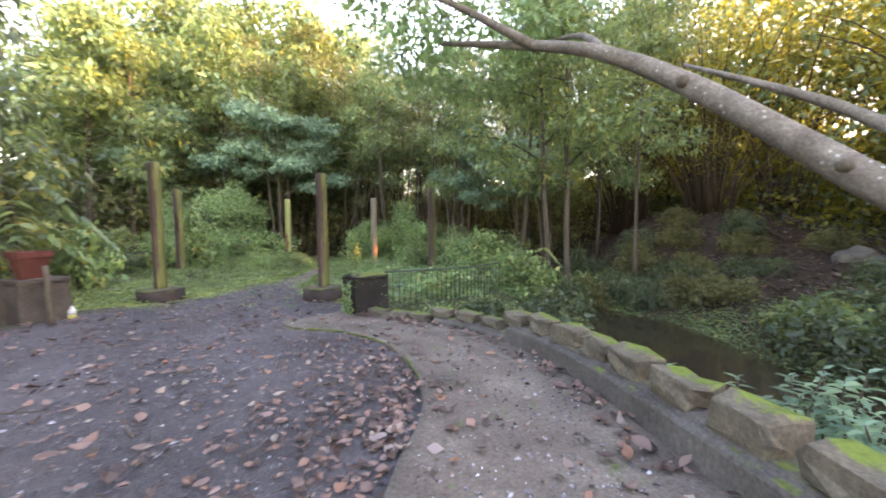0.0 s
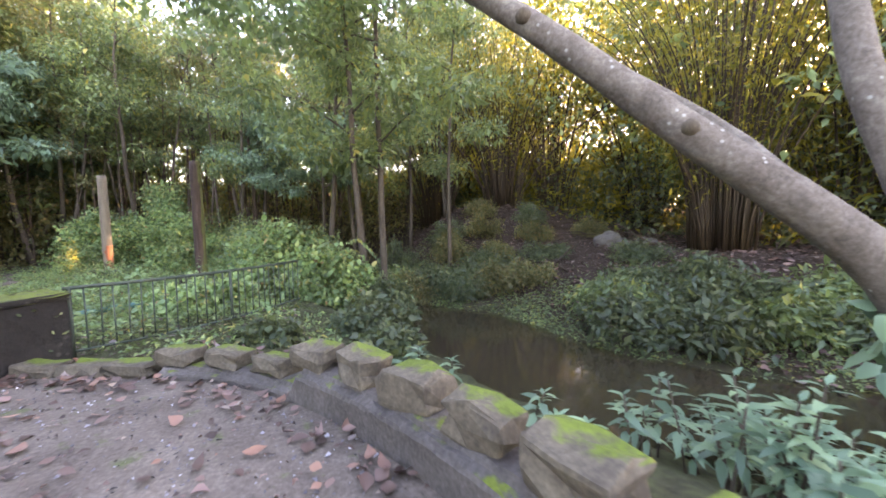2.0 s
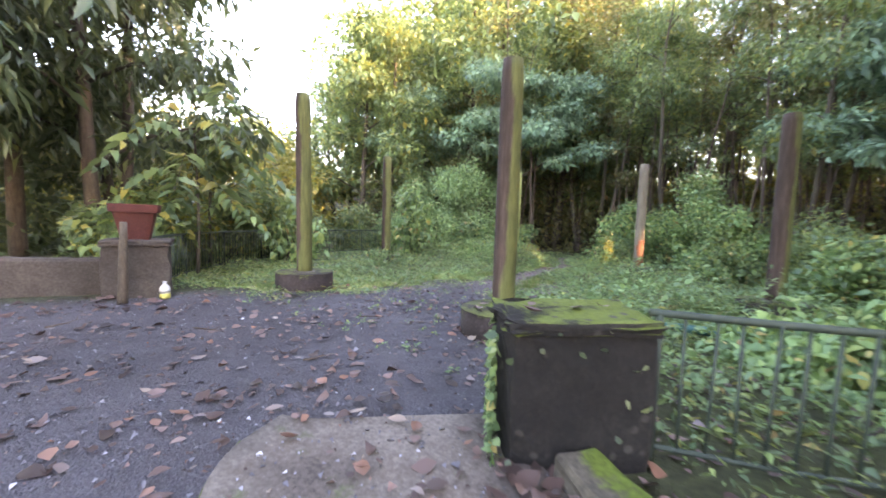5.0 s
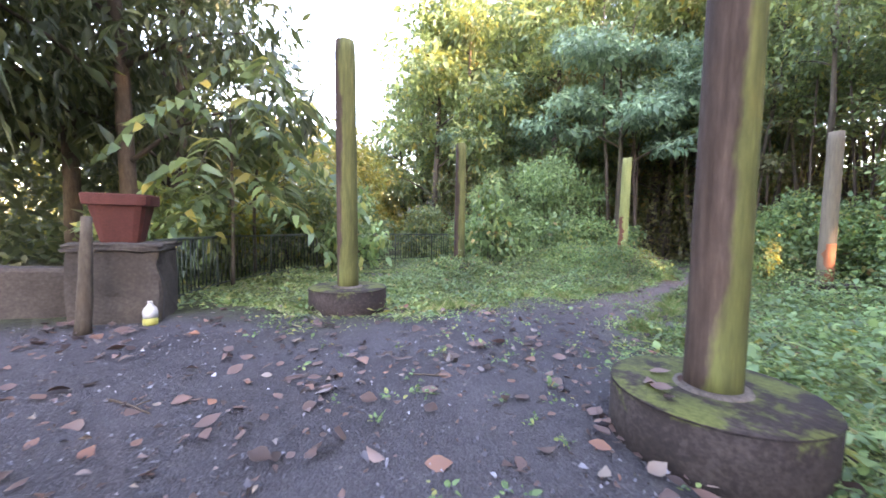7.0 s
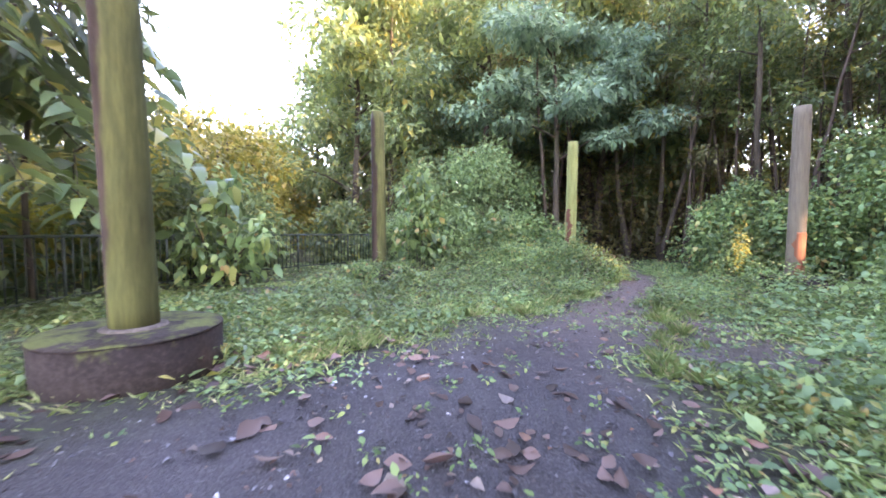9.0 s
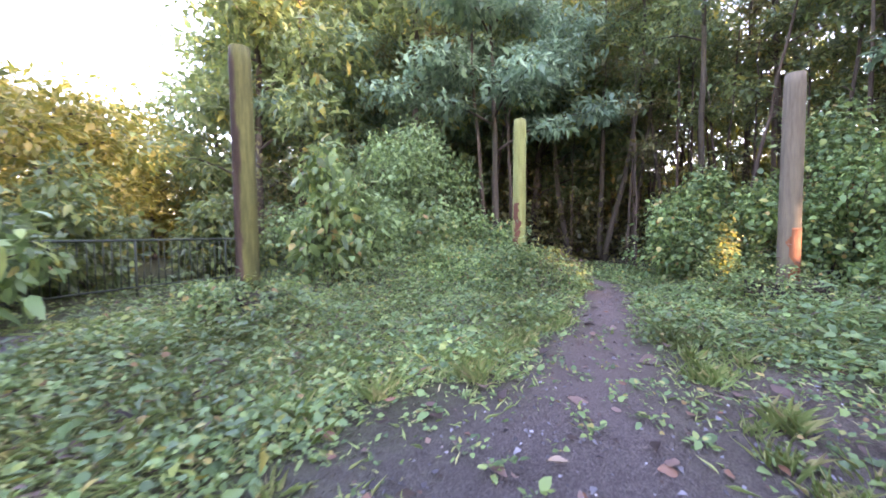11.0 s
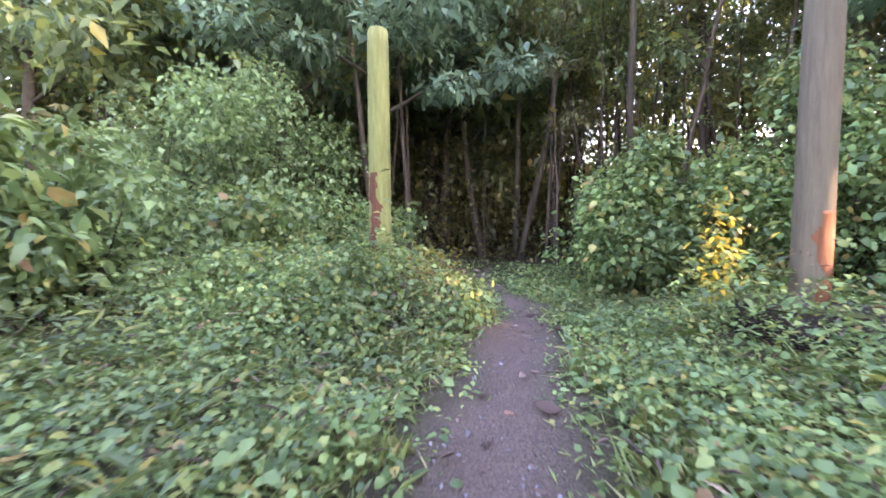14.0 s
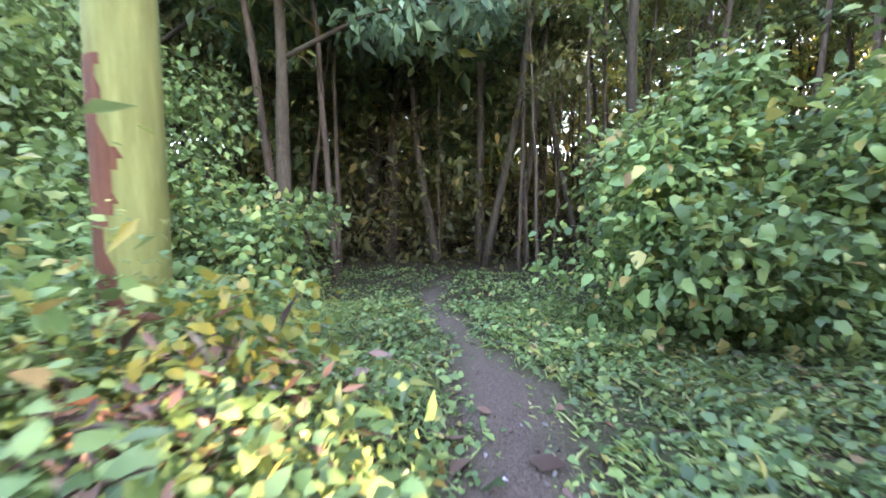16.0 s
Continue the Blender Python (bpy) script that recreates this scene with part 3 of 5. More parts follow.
def make_pillar(name, corners, z0, z1, label, mat):
    """A concrete pillar on four corners, with a capping slab of moss."""
    c = np.array(corners)
    mid = c.mean(0)
    root = empty(name, (mid[0], mid[1], z0), label, "pillar")
    ax = c[1] - c[0]
    w, d = np.linalg.norm(c[1] - c[0]), np.linalg.norm(c[3] - c[0])
    turn = math.degrees(math.atan2(ax[1], ax[0]))
    root.matrix_basis = pose(mid[0], mid[1], z0, 0, 0, turn)
    for nm, bm, dz in (("shaft", rough_box(w, d, z1 - z0 - 0.07, 0.03, 0.008, 4), 0), ("cap", rough_box(w + 0.05, d + 0.05, 0.09, 0.03, 0.008, 4), z1 - z0 - 0.08)):
        ob = part(nm, bm, mat, root)
        ob.matrix_parent_inverse = Matrix.Identity(4)
        ob.matrix_basis = pose(0, 0, dz)
    return root


make_pillar("gate_pillar", [(-2.05, 8.48), (-1.40, 9.08), (-1.78, 9.58), (-2.4, 9.02)], float(land(-2, 8.9)) - 0.05, 0.33, "dark stained square concrete pillar with a moss-covered top", PILLAR)
make_pillar("planter_pillar", [(-8.9, 7.75), (-8.65, 8.6), (-9.5, 8.85), (-9.75, 8.0)], float(land(-9.1, 8.2)) - 0.05, 0.38, "weathered square concrete pillar carrying a clay planter", DARKCONC)


def lathe(profile, sides=28, wob=0.0):
    bm = bmesh.new()
    rings = []
    for r, z in profile:
        rings.append([bm.verts.new((r * math.cos(2 * math.pi * i / sides) * (1 + wob * random.gauss(0, 1)), r * math.sin(2 * math.pi * i / sides) * (1 + wob * random.gauss(0, 1)), z)) for i in range(sides)])
    for a, b in zip(rings, rings[1:]):
        for i in range(sides):
            f = bm.faces.new((a[i], a[(i + 1) % sides], b[(i + 1) % sides], b[i]))
            f.smooth = True
    bm.faces.new(rings[0][::-1])
    bm.faces.new(rings[-1])
    return bm


POSTS = [(-8.35, 10.95, "yes", POSTWOOD), (-3.61, 11.2, "yes", POSTWOOD), (-0.48, 16.2, "yes", POSTWOOD), (-3.92, 21.3, "no", GREYWOOD), (-8.85, 21.3, "no", PALEGREEN), (-11.2, 15.9, "no", POSTWOOD)]


def make_post(x, y, footed, wood):
    z = float(land(x, y))
    top = (3.4 if x < -8.3 and y < 12 else 3.1) + random.uniform(-0.04, 0.04)
    zf = z + 0.36 if footed == "yes" else z - 0.15
    lean = (random.gauss(0, 0.012), random.gauss(0, 0.012))
    root = empty("wooden_post", (x, y, zf - 0.02), "tall weathered round wooden post " + ("green with algae on its concrete foot" if wood is POSTWOOD else "yellow-green with a brown patch" if wood is PALEGREEN else "pale grey with orange sunlight painted on its base"), "post", "ring of tall posts")
    H = top - zf + 0.02
    zz = np.linspace(0, H, 22)
    pts = np.stack([lean[0] * zz, lean[1] * zz, zz], 1)
    V, T = tube(pts, np.interp(zz, [0, H * 0.5, H - 0.02, H], [0.162, 0.156, 0.15, 0.137]), 24, 0.005)
    ob = smooth_all(tri_object("shaft", V, T, wood, root))
    ob.matrix_parent_inverse = Matrix.Identity(4)
    if footed == "no":
        zp = np.linspace(0, H * (0.36 if wood is GREYWOOD else 0.52), 40)
        V, T = tube(np.stack([lean[0] * zp, lean[1] * zp, zp], 1), np.linspace(0.167, 0.16, 40), 40, 0.004)
        a = np.arctan2(V[:, 1], V[:, 0])
        # peeled wood on the others; on the grey post a painted sun patch
        lo, hi = ((-2.15, -1.0) if wood is PALEGREEN else (-1.75, -0.1) if wood is GREYWOOD else (-3.0, -2.2))
        jag = 0.22 * np.sin(9 * V[:, 2]) + 0.12 * np.sin(23 * V[:, 2] + 1)
        keep = np.array([np.all((a[t] < hi + jag[t]) & (a[t] > lo + jag[t])) for t in T])
        ob = smooth_all(tri_object("bared_or_sunlit_patch", V, T[keep], SUNLITWOOD if wood is GREYWOOD else REDWOOD, root, "reddish patch: peeled wood, on the grey post painted orange sunlight"))
        ob.matrix_parent_inverse = Matrix.Identity(4)
    return root


def make_foot(x, y):
    z = float(land(x, y))
    root = empty("post_foot", (x, y, z - 0.1), "round stained concrete foot under a wooden post", "footing", "round post feet")
    for nm, prof in (("drum", [(0.592, 0), (0.59, 0.2), (0.592, 0.452)]), ("top_slab", [(0.598, 0.45), (0.59, 0.462), (0.4, 0.465), (0.2, 0.466)]), ("mortar_collar", [(0.22, 0.45), (0.215, 0.475), (0.19, 0.485)])):
        ob = part(nm, lathe(prof, 36, 0.006), CONCRETE if nm == "mortar_collar" else FOOT, root)
        ob.matrix_parent_inverse = Matrix.Identity(4)


for x, y, footed, wood in POSTS:
    make_post(x, y, footed, wood)
    make_foot(x, y)


# railings round the plaza
def make_railing(line, label, height=0.92, gap=0.13):
    run = wall_length(line)
    z0 = float(land(line[0, 0], line[0, 1]))
    root = empty("railing", (line[0, 0], line[0, 1], z0), label, "railing")
    zs = land(line[:, 0], line[:, 1])
    zs = np.full_like(zs, zs.mean()) * 0.7 + zs * 0.3
    for nm, h, r in (("top_rail", height, 0.024), ("bottom_rail", 0.14, 0.018)):
        smooth_all(tri_object(nm, *tube(np.column_stack([line, zs + h]), [r] * len(line), 8), IRON, root))
    V, T = tube([(0, 0, 0.12), (0, 0, height / 2), (0, 0, height)], [0.011] * 3, 6)
    proto = None
    k = 0
    for s in np.arange(0.06, run[-1], gap):
        p = [np.interp(s, run, line[:, a]) for a in (0, 1)]
        z = np.interp(s, run, zs)
        if k % 14 == 0:
            smooth_all(tri_object("post", *tube([(p[0], p[1], z - 0.1), (p[0], p[1], z + height + 0.02)], [0.024] * 2, 8), IRON, root))
        else:
            if proto is None:
                proto = smooth_all(tri_object("baluster", V, T, IRON, root))
                ob = proto
            else:
                ob = new("baluster", proto.data)
                ob.parent = root
            ob.matrix_parent_inverse = Matrix.Identity(4)
            ob.matrix_basis = root.matrix_basis.inverted() @ pose(p[0], p[1], z, random.gauss(0, 0.6), random.gauss(0, 0.6), 0)
        k += 1


make_railing(spline([(-1.45, 9.2), (-0.3, 9.7), (0.8, 10.5), (1.75, 11.5)], 30), "thin green-painted iron railing overgrown with vines", 1.0, 0.15)
make_railing(spline([(-9.7, 8.6), (-11.6, 9.9), (-13.4, 12.2), (-14.6, 15.2), (-14.9, 18.6)], 60), "dark iron railing before bright bushes", 1.05)


def make_left_wall():
    line = spline([(-9.5, 8.0), (-9.75, 6.5), (-9.8, 4.5), (-9.6, 2), (-9.4, -1.5)], 40)
    tang = unit(np.gradient(line, axis=0))
    out = np.stack([tang[:, 1], -tang[:, 0]], 1)
    z0 = land(line[:, 0], line[:, 1])
    prof = [(-0.15, -0.2), (-0.15, 0.56), (-0.12, 0.6), (0.12, 0.6), (0.15, 0.56), (0.15, -0.3)]
    m = len(prof)
    V = [(line[i, 0] + out[i, 0] * p, line[i, 1] + out[i, 1] * p, z0[i] + q + 0.006 * random.gauss(0, 1)) for i in range(40) for p, q in prof]
    F = [(i * m + j, (i + 1) * m + j, (i + 1) * m + j + 1, i * m + j + 1) for i in range(39) for j in range(m - 1)]
    F += [tuple(range(m)), tuple(range(39 * m, 40 * m))]
    tagged(mesh_object("wall_terrace", V, F, DARKCONC, shade=False), "low weathered concrete wall at the edge of the gravel", "wall", kind="structure")


make_left_wall()


def make_planter():
    root = empty("planter_pot", (-9.2, 8.27, 0.378), "reddish-brown clay planter with a wide rim", "planter")
    bm = bmesh.new()
    prof = [(0.19, 0), (0.205, 0.03), (0.295, 0.47), (0.345, 0.48), (0.355, 0.60), (0.345, 0.615), (0.31, 0.61), (0.29, 0.53), (0.2, 0.5)]
    rings = []
    for r, z in prof:
        ring = []
        for i in range(32):
            a = 2 * math.pi * i / 32
            c, s = math.cos(a), math.sin(a)
            k = (abs(c) ** 6 + abs(s) ** 6) ** (-1 / 6)
            ring.append(bm.verts.new((r * k * c, r * k * s * 0.8, z)))
        rings.append(ring)
    for a, b in zip(rings, rings[1:]):
        for i in range(32):
            bm.faces.new((a[i], a[(i + 1) % 32], b[(i + 1) % 32], b[i]))
    bm.faces.new(rings[0][::-1])
    bm.faces.new(rings[-1])
    ob = part("pot", bm, TERRACOTTA, root)
    ob.matrix_parent_inverse = Matrix.Identity(4)
    ob.matrix_basis = pose(0, 0, 0, 0, 0, 73)
    z = float(land(-8.5, 7.9))
    V, T = tube(spline([(-8.42, 7.92, z - 0.03), (-8.48, 7.95, z + 0.5), (-8.55, 7.98, z + 1.25)], 8), [0.075, 0.07, 0.065, 0.07, 0.06, 0.06, 0.055, 0.05], 10, 0.05)
    tagged(smooth_all(tri_object("log", V, T, DARKBARK)), "upright brown log leaning on the planter pillar", "log")


make_planter()


# ---- trees, bamboo, bushes ----
def make_leaning_tree():
    """A grey tree leaning over the wall from the stream bank, forked at its foot."""
    root = empty("leaning_tree", (7.3, 3.3, float(land(7.3, 3.3))), "grey-barked tree leaning over the stream with a forked trunk", "tree")
    zb = float(land(7.3, 3.3))
    main = spline([(7.45, 3.1, zb - 0.2), (7.3, 3.35, zb + 0.8), (6.95, 3.8, 0.55), (5.66, 5.36, 2.33), (4.34, 6.92, 4.08), (3.1, 8.0, 5.12), (1.6, 9.4, 5.9), (0.0, 11.0, 6.7)], 40)
    trunk = smooth_all(tri_object("trunk", *tube(main, np.interp(np.linspace(0, 1, 40), [0, 0.15, 0.3, 0.43, 0.57, 0.75, 1], [0.46, 0.33, 0.27, 0.225, 0.19, 0.13, 0.06]), 16, 0.025), BARK, root))
    up = spline([(7.35, 3.3, zb + 0.75), (7.4, 3.6, 0.92), (7.35, 4.0, 2.2), (7.3, 4.25, 3.1), (7.4, 4.5, 4.4), (7.3, 4.9, 7.0), (7.2, 5.1, 9.5)], 26)
    smooth_all(tri_object("second_trunk", *tube(up, np.linspace(0.25, 0.12, 26), 14, 0.025), BARK, root))
    for a in ([(6.6, 4.3, 1.2), (7.6, 5.6, 2.4), (7.35, 6.8, 3.5), (6.5, 7.7, 4.3), (5.6, 8.9, 5.2)], [(3.4, 7.8, 4.9), (3.5, 9.6, 6.2), (3.2, 12, 7.2)], [(2.2, 8.9, 5.6), (0.4, 9.2, 6.7), (-2.0, 9.0, 7.6)], [(6.7, 4.4, 6.5), (4.0, 3.0, 7.6), (1.5, 2.0, 8.2)], [(6.8, 4.2, 5.2), (9, 5.5, 7.5), (11, 6, 9)]):
        c = spline(a, 10)
        smooth_all(tri_object("limb", *tube(c, np.linspace(0.17 if len(a) == 5 else 0.12, 0.04, 10), 10, 0.03), BARK, root))
    for p, r in (((5.55, 5.2, 2.3), 0.11), ((4.28, 6.78, 4.03), 0.12), ((6.3, 4.5, 1.4), 0.09), ((4.9, 6.1, 3.2), 0.08)):
        bm = bmesh.new()
        bmesh.ops.create_icosphere(bm, subdivisions=2, radius=r)
        for v in bm.verts:
            v.co = v.co * (1 + 0.2 * noise.noise(v.co * 12)) + Vector(p)
        for f in bm.faces:
            f.smooth = True
        part("knot", bm, DARKBARK, trunk, "dark knot of a lost branch")
    blobs = [(-1.0, 12.4, 6.6, 1.8, 1.6, 0.7), (0.8, 13.5, 6.6, 2.0, 1.8, 0.8), (-0.5, 11, 7.6, 2.6, 2.6, 1.0), (3.0, 12, 7.8, 2.4, 2.4, 1.0), (-2, 9, 8.0, 2.0, 1.8, 0.8), (1.2, 2, 8.6, 2.2, 2.0, 0.8), (6.3, 5, 10.2, 3.0, 3.0, 1.4), (11, 6, 9.5, 2.6, 2.6, 1.3)]
    tri_object("crown", *crown_leaves(10500, blobs, 0.19, aspect=0.5), FRESHLEAF, root)


make_leaning_tree()


def tree_mesh(name, label, height, bare, radius, leaf, n, leafmat, bark, trunk_r=0.16, layers=9, flat=0.55, hang=0.3, aspect=0.45, group=""):
    """A tree at the origin: a bent trunk bare up to a share of its height, limbs, clumps of leaves at their ends."""
    root = empty(name, (0, 0, 0), label, "tree", group)
    bend = rng.standard_normal(2) * (0.018 if trunk_r < 0.1 else 0.04) * height
    zz = np.linspace(-0.4, height * 0.93, 12)
    u = np.clip(zz / height, 0, 1)
    pts = np.stack([bend[0] * np.sin(2.2 * u) + 0.05 * rng.standard_normal(12) * u, bend[1] * np.sin(2.6 * u) + 0.05 * rng.standard_normal(12) * u, zz], 1)
    smooth_all(tri_object("trunk", *tube(pts, trunk_r * (1.15 - 0.95 * u), 8, 0.04), bark, root))
    blobs, limbs = [], []
    for k in range(layers):
        f = bare + (0.97 - bare) * (k + rng.random()) / layers
        a = 2.4 * k + rng.random()
        p = np.array([np.interp(f * height, zz, pts[:, i]) for i in range(3)])
        reach = radius * (0.55 + 0.5 * rng.random()) * (1.05 - 0.75 * max(0, (f - bare) / (1 - bare)) ** 2)
        e = p + np.array([math.cos(a) * reach, math.sin(a) * reach, 0.35 * reach])
        limbs.append(tube(spline([p, (p + e) / 2 + [0, 0, 0.1 * reach], e], 6), np.linspace(trunk_r * 0.35, 0.015, 6), 5))
        s = radius * (0.32 + 0.22 * rng.random())
        blobs.append((*e, s, s, s * flat))
        blobs.append((*((p + e) / 2 + [0, 0, 0.15]), s * 0.8, s * 0.8, s * flat * 0.8))
    for arrays in limbs:
        smooth_all(tri_object("limb", *arrays, bark, root))
    tri_object("crown", *crown_leaves(n, blobs, leaf, hang=hang, aspect=aspect), leafmat, root)
    return root


def plant(proto, spots, tilt=1.5):
    """Stand a tree at the first spot and copies of it at the rest: (x, y, scale, turn)."""
    first = True
    for x, y, s, turn in spots:
        m = pose(x, y, float(land(x, y)) - 0.05, random.gauss(0, tilt), random.gauss(0, tilt), turn) @ Matrix.Diagonal((s, s, s * random.uniform(0.92, 1.1), 1))
        if first:
            proto.matrix_basis = m
            first = False
            base = proto
        else:
            c = copy_thing(base, pose(0, 0, 0))
            c.matrix_basis = m


def scatter(n, region, gap, seed):
    """Spots in a region, a function of x and y, at least gap apart."""
    r = np.random.default_rng(seed)
    got, tries = [], 0
    while len(got) < n and tries < 6000:
        tries += 1
        x, y = r.uniform(-40, 34), r.uniform(-14, 52)
        if region(x, y) and all((x - a) ** 2 + (y - b) ** 2 > gap * gap for a, b, _, _ in got):
            got.append((x, y, r.uniform(0.8, 1.25), r.uniform(0, 360)))
    return got


def polar(x, y):
    return math.hypot(x - CX, y - CY), math.degrees(math.atan2(-(x - CX), y - CY))   # distance, bearing to the left of +y


# tall slim trees with bare lower stems in the dark wood ahead
plant(tree_mesh("slim_tree", "tall slim forest tree with a bare dark stem", 18, 0.40, 2.8, 0.17, 4600, OLIVELEAF, DARKBARK, 0.13, 11, group="slim forest trees"),
      scatter(14, lambda x, y: y > 29 and y < 47 and -17 < x < 9, 2.3, 1))
plant(tree_mesh("slim_tree", "tall slim forest tree with dark shaded leaves", 15, 0.44, 2.5, 0.16, 4200, FOLIAGE, DARKBARK, 0.10, 10, group="slim forest trees"),
      scatter(14, lambda x, y: y > 27.5 and y < 44 and -13 < x < 12, 2.0, 2))
# spreading trees with large bluish leaves
plant(tree_mesh("spreading_tree", "spreading tree with tiers of large bluish-green leaves", 9.6, 0.42, 3.4, 0.22, 8600, BLUELEAF, DARKBARK, 0.13, 10, 0.3, group="spreading trees"),
      [(-11.2, 25.8, 1.12, 20), (-9.6, 31.5, 1.1, 70), (-15.5, 30.5, 1.1, 140), (1.5, 27.5, 0.95, 250), (-19, 27, 1.1, 80), (4.5, 23.5, 0.8, 190)])
# sunlit trees at the left and behind
plant(tree_mesh("round_tree", "leafy tree with a full yellow-green crown", 16, 0.15, 4.0, 0.34, 5900, FOLIAGE, DARKBARK, 0.2, 13, 0.6, group="full trees"),
      scatter(15, lambda x, y: 15 < polar(x, y)[0] < 27 and 18 < polar(x, y)[1] < 69, 3.6, 5) + [(-22.3, 23.6, 1.0, 40), (-24.5, 27.5, 1.1, 200), (-13, 34, 1.35, 10), (-18.5, 35.5, 1.4, 90), (-24, 33.5, 1.35, 170), (-8, 38, 1.3, 240)])
# their yellow sunlight comes from the leaf colour
plant(tree_mesh("low_tree", "low leafy tree with yellow sunlight in its leaf colour", 5.2, 0.12, 2.6, 0.2, 4600, SUNLITLEAF, DARKBARK, 0.12, 11, 0.6, group="low sunlit trees"),
      scatter(6, lambda x, y: 13 < polar(x, y)[0] < 26 and 70 < polar(x, y)[1] < 108, 3.4, 6))
# shaded look of these trees is partly in their dark leaf colour
plant(tree_mesh("shade_tree", "tall tree with drooping leafy branches painted shade-dark", 14.5, 0.12, 3.1, 0.29, 7400, DARKLEAF, DARKBARK, 0.16, 15, 0.7, 0.9, 0.3, group="dark drooping trees"),
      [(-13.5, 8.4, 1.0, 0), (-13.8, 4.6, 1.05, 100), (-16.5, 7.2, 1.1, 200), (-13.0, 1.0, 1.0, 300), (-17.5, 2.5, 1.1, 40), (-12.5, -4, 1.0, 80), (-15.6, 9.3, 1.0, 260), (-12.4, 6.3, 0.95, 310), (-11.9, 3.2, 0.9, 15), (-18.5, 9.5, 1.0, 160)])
# woods over the stream
plant(tree_mesh("bank_tree", "slender bank tree with thin leafy branches", 15, 0.26, 2.6, 0.17, 7500, FOLIAGE, DARKBARK, 0.10, 13, 0.5, group="slender bank trees"),
      [(4.0, 13.6, 1.0, 10), (4.9, 14.6, 1.1, 130), (3.4, 16.9, 1.0, 220), (6.6, 24.2, 1.1, 70), (0.6, 25.0, 0.9, 180), (10.2, 24.6, 1.1, 300), (8.8, 17.0, 0.9, 20), (13, 25, 1.2, 30), (8, 27, 1.2, 90), (12.5, 31, 1.3, 200), (18, 30, 1.3, 250)])


def make_bamboo(x, y, n, height, spread, seed):
    """A clump of bamboo: culms fanning out from one foot, leaves on their upper parts."""
    r = np.random.default_rng(seed)
    z = float(land(x, y))
    root = empty("bamboo_clump", (x, y, z), "dense clump of brown bamboo culms with golden backlit leaves", "bamboo", "bamboo clumps")
    tubes, tips = [], []
    for k in range(n):
        a, b = r.uniform(0, 2 * np.pi), r.uniform(0, 1) ** 0.6
        foot = np.array([x + 1.15 * b * math.cos(a), y + 1.15 * b * math.sin(a), 0])
        foot[2] = float(land(foot[0], foot[1])) - 0.1
        h = height * r.uniform(0.55, 1.05)
        out = spread * b * r.uniform(0.3, 1.45)
        u = np.linspace(0, 1, 9)[:, None]
        way = np.array([math.cos(a), math.sin(a), 0])
        P = foot + way * out * u ** 1.6 + np.array([0, 0, 1]) * h * (u - 0.2 * u ** 4)
        if not outside_gap(P, 0.75).all():
            continue
        tubes.append(tube(P, np.linspace(0.06, 0.012, 9) * r.uniform(0.6, 1.15), 5))
        tips.append(P)
    for arrays in tubes:
        smooth_all(tri_object("culm", *arrays, CULM, root))
    tips = np.array(tips)
    m = len(tips) * 92
    w = r.integers(0, len(tips), m)
    f = 1 - 0.75 * r.random(m) ** 1.5
    idx = np.minimum((f * 8).astype(int), 7)
    fr = (f * 8 - idx)[:, None]
    P = tips[w, idx] * (1 - fr) + tips[w, idx + 1] * fr + r.standard_normal((m, 3)) * [0.55, 0.55, 0.4]
    ax = unit(r.standard_normal((m, 3)) + [0, 0, -0.9])
    nm = unit(r.standard_normal((m, 3)) + [0, 0, 0.6])
    L = 0.26 * np.exp(0.25 * r.standard_normal(m))
    k = outside_gap(P)
    tri_object("foliage", *leaf_arrays(P[k], ax[k], nm[k], L[k], L[k] * 0.2), GOLDLITLEAF, root)


for k, (x, y, n, h, s) in enumerate([(13.4, 27.0, 90, 15, 7), (16.6, 23.4, 120, 15, 8), (20.4, 22.6, 90, 15, 6), (24.0, 18.0, 80, 15, 6), (18.1, 10.7, 110, 16, 5), (22.6, 8.2, 90, 16, 6), (21.5, 3.5, 90, 15, 6), (20.5, -2, 80, 15, 6)]):
    make_bamboo(x, y, n, h, s, 50 + k)


def make_fallen_culm(x, y, length, turn, rise, seed):
    """A dead bamboo culm lying on the far bank, its top propped on the litter."""
    r = np.random.default_rng(seed)
    u = np.linspace(0, 1, 7)
    px, py = x + length * u * math.cos(turn), y + length * u * math.sin(turn)
    pz = land(px, py) + 0.06 + rise * u + 0.03 * r.standard_normal(7)
    tagged(smooth_all(tri_object("bamboo_cane", *tube(np.column_stack([px, py, pz]), np.linspace(0.045, 0.02, 7), 6), CULM)), "dead brown bamboo cane lying on the leafy bank", "bamboo cane", "dead canes on the bank")


cr = np.random.default_rng(77)
for k in range(34):
    make_fallen_culm(cr.uniform(11, 19), cr.uniform(12.5, 23), cr.uniform(1.2, 3.6), cr.uniform(0, 6.28), abs(cr.normal(0, 0.5)), 700 + k)


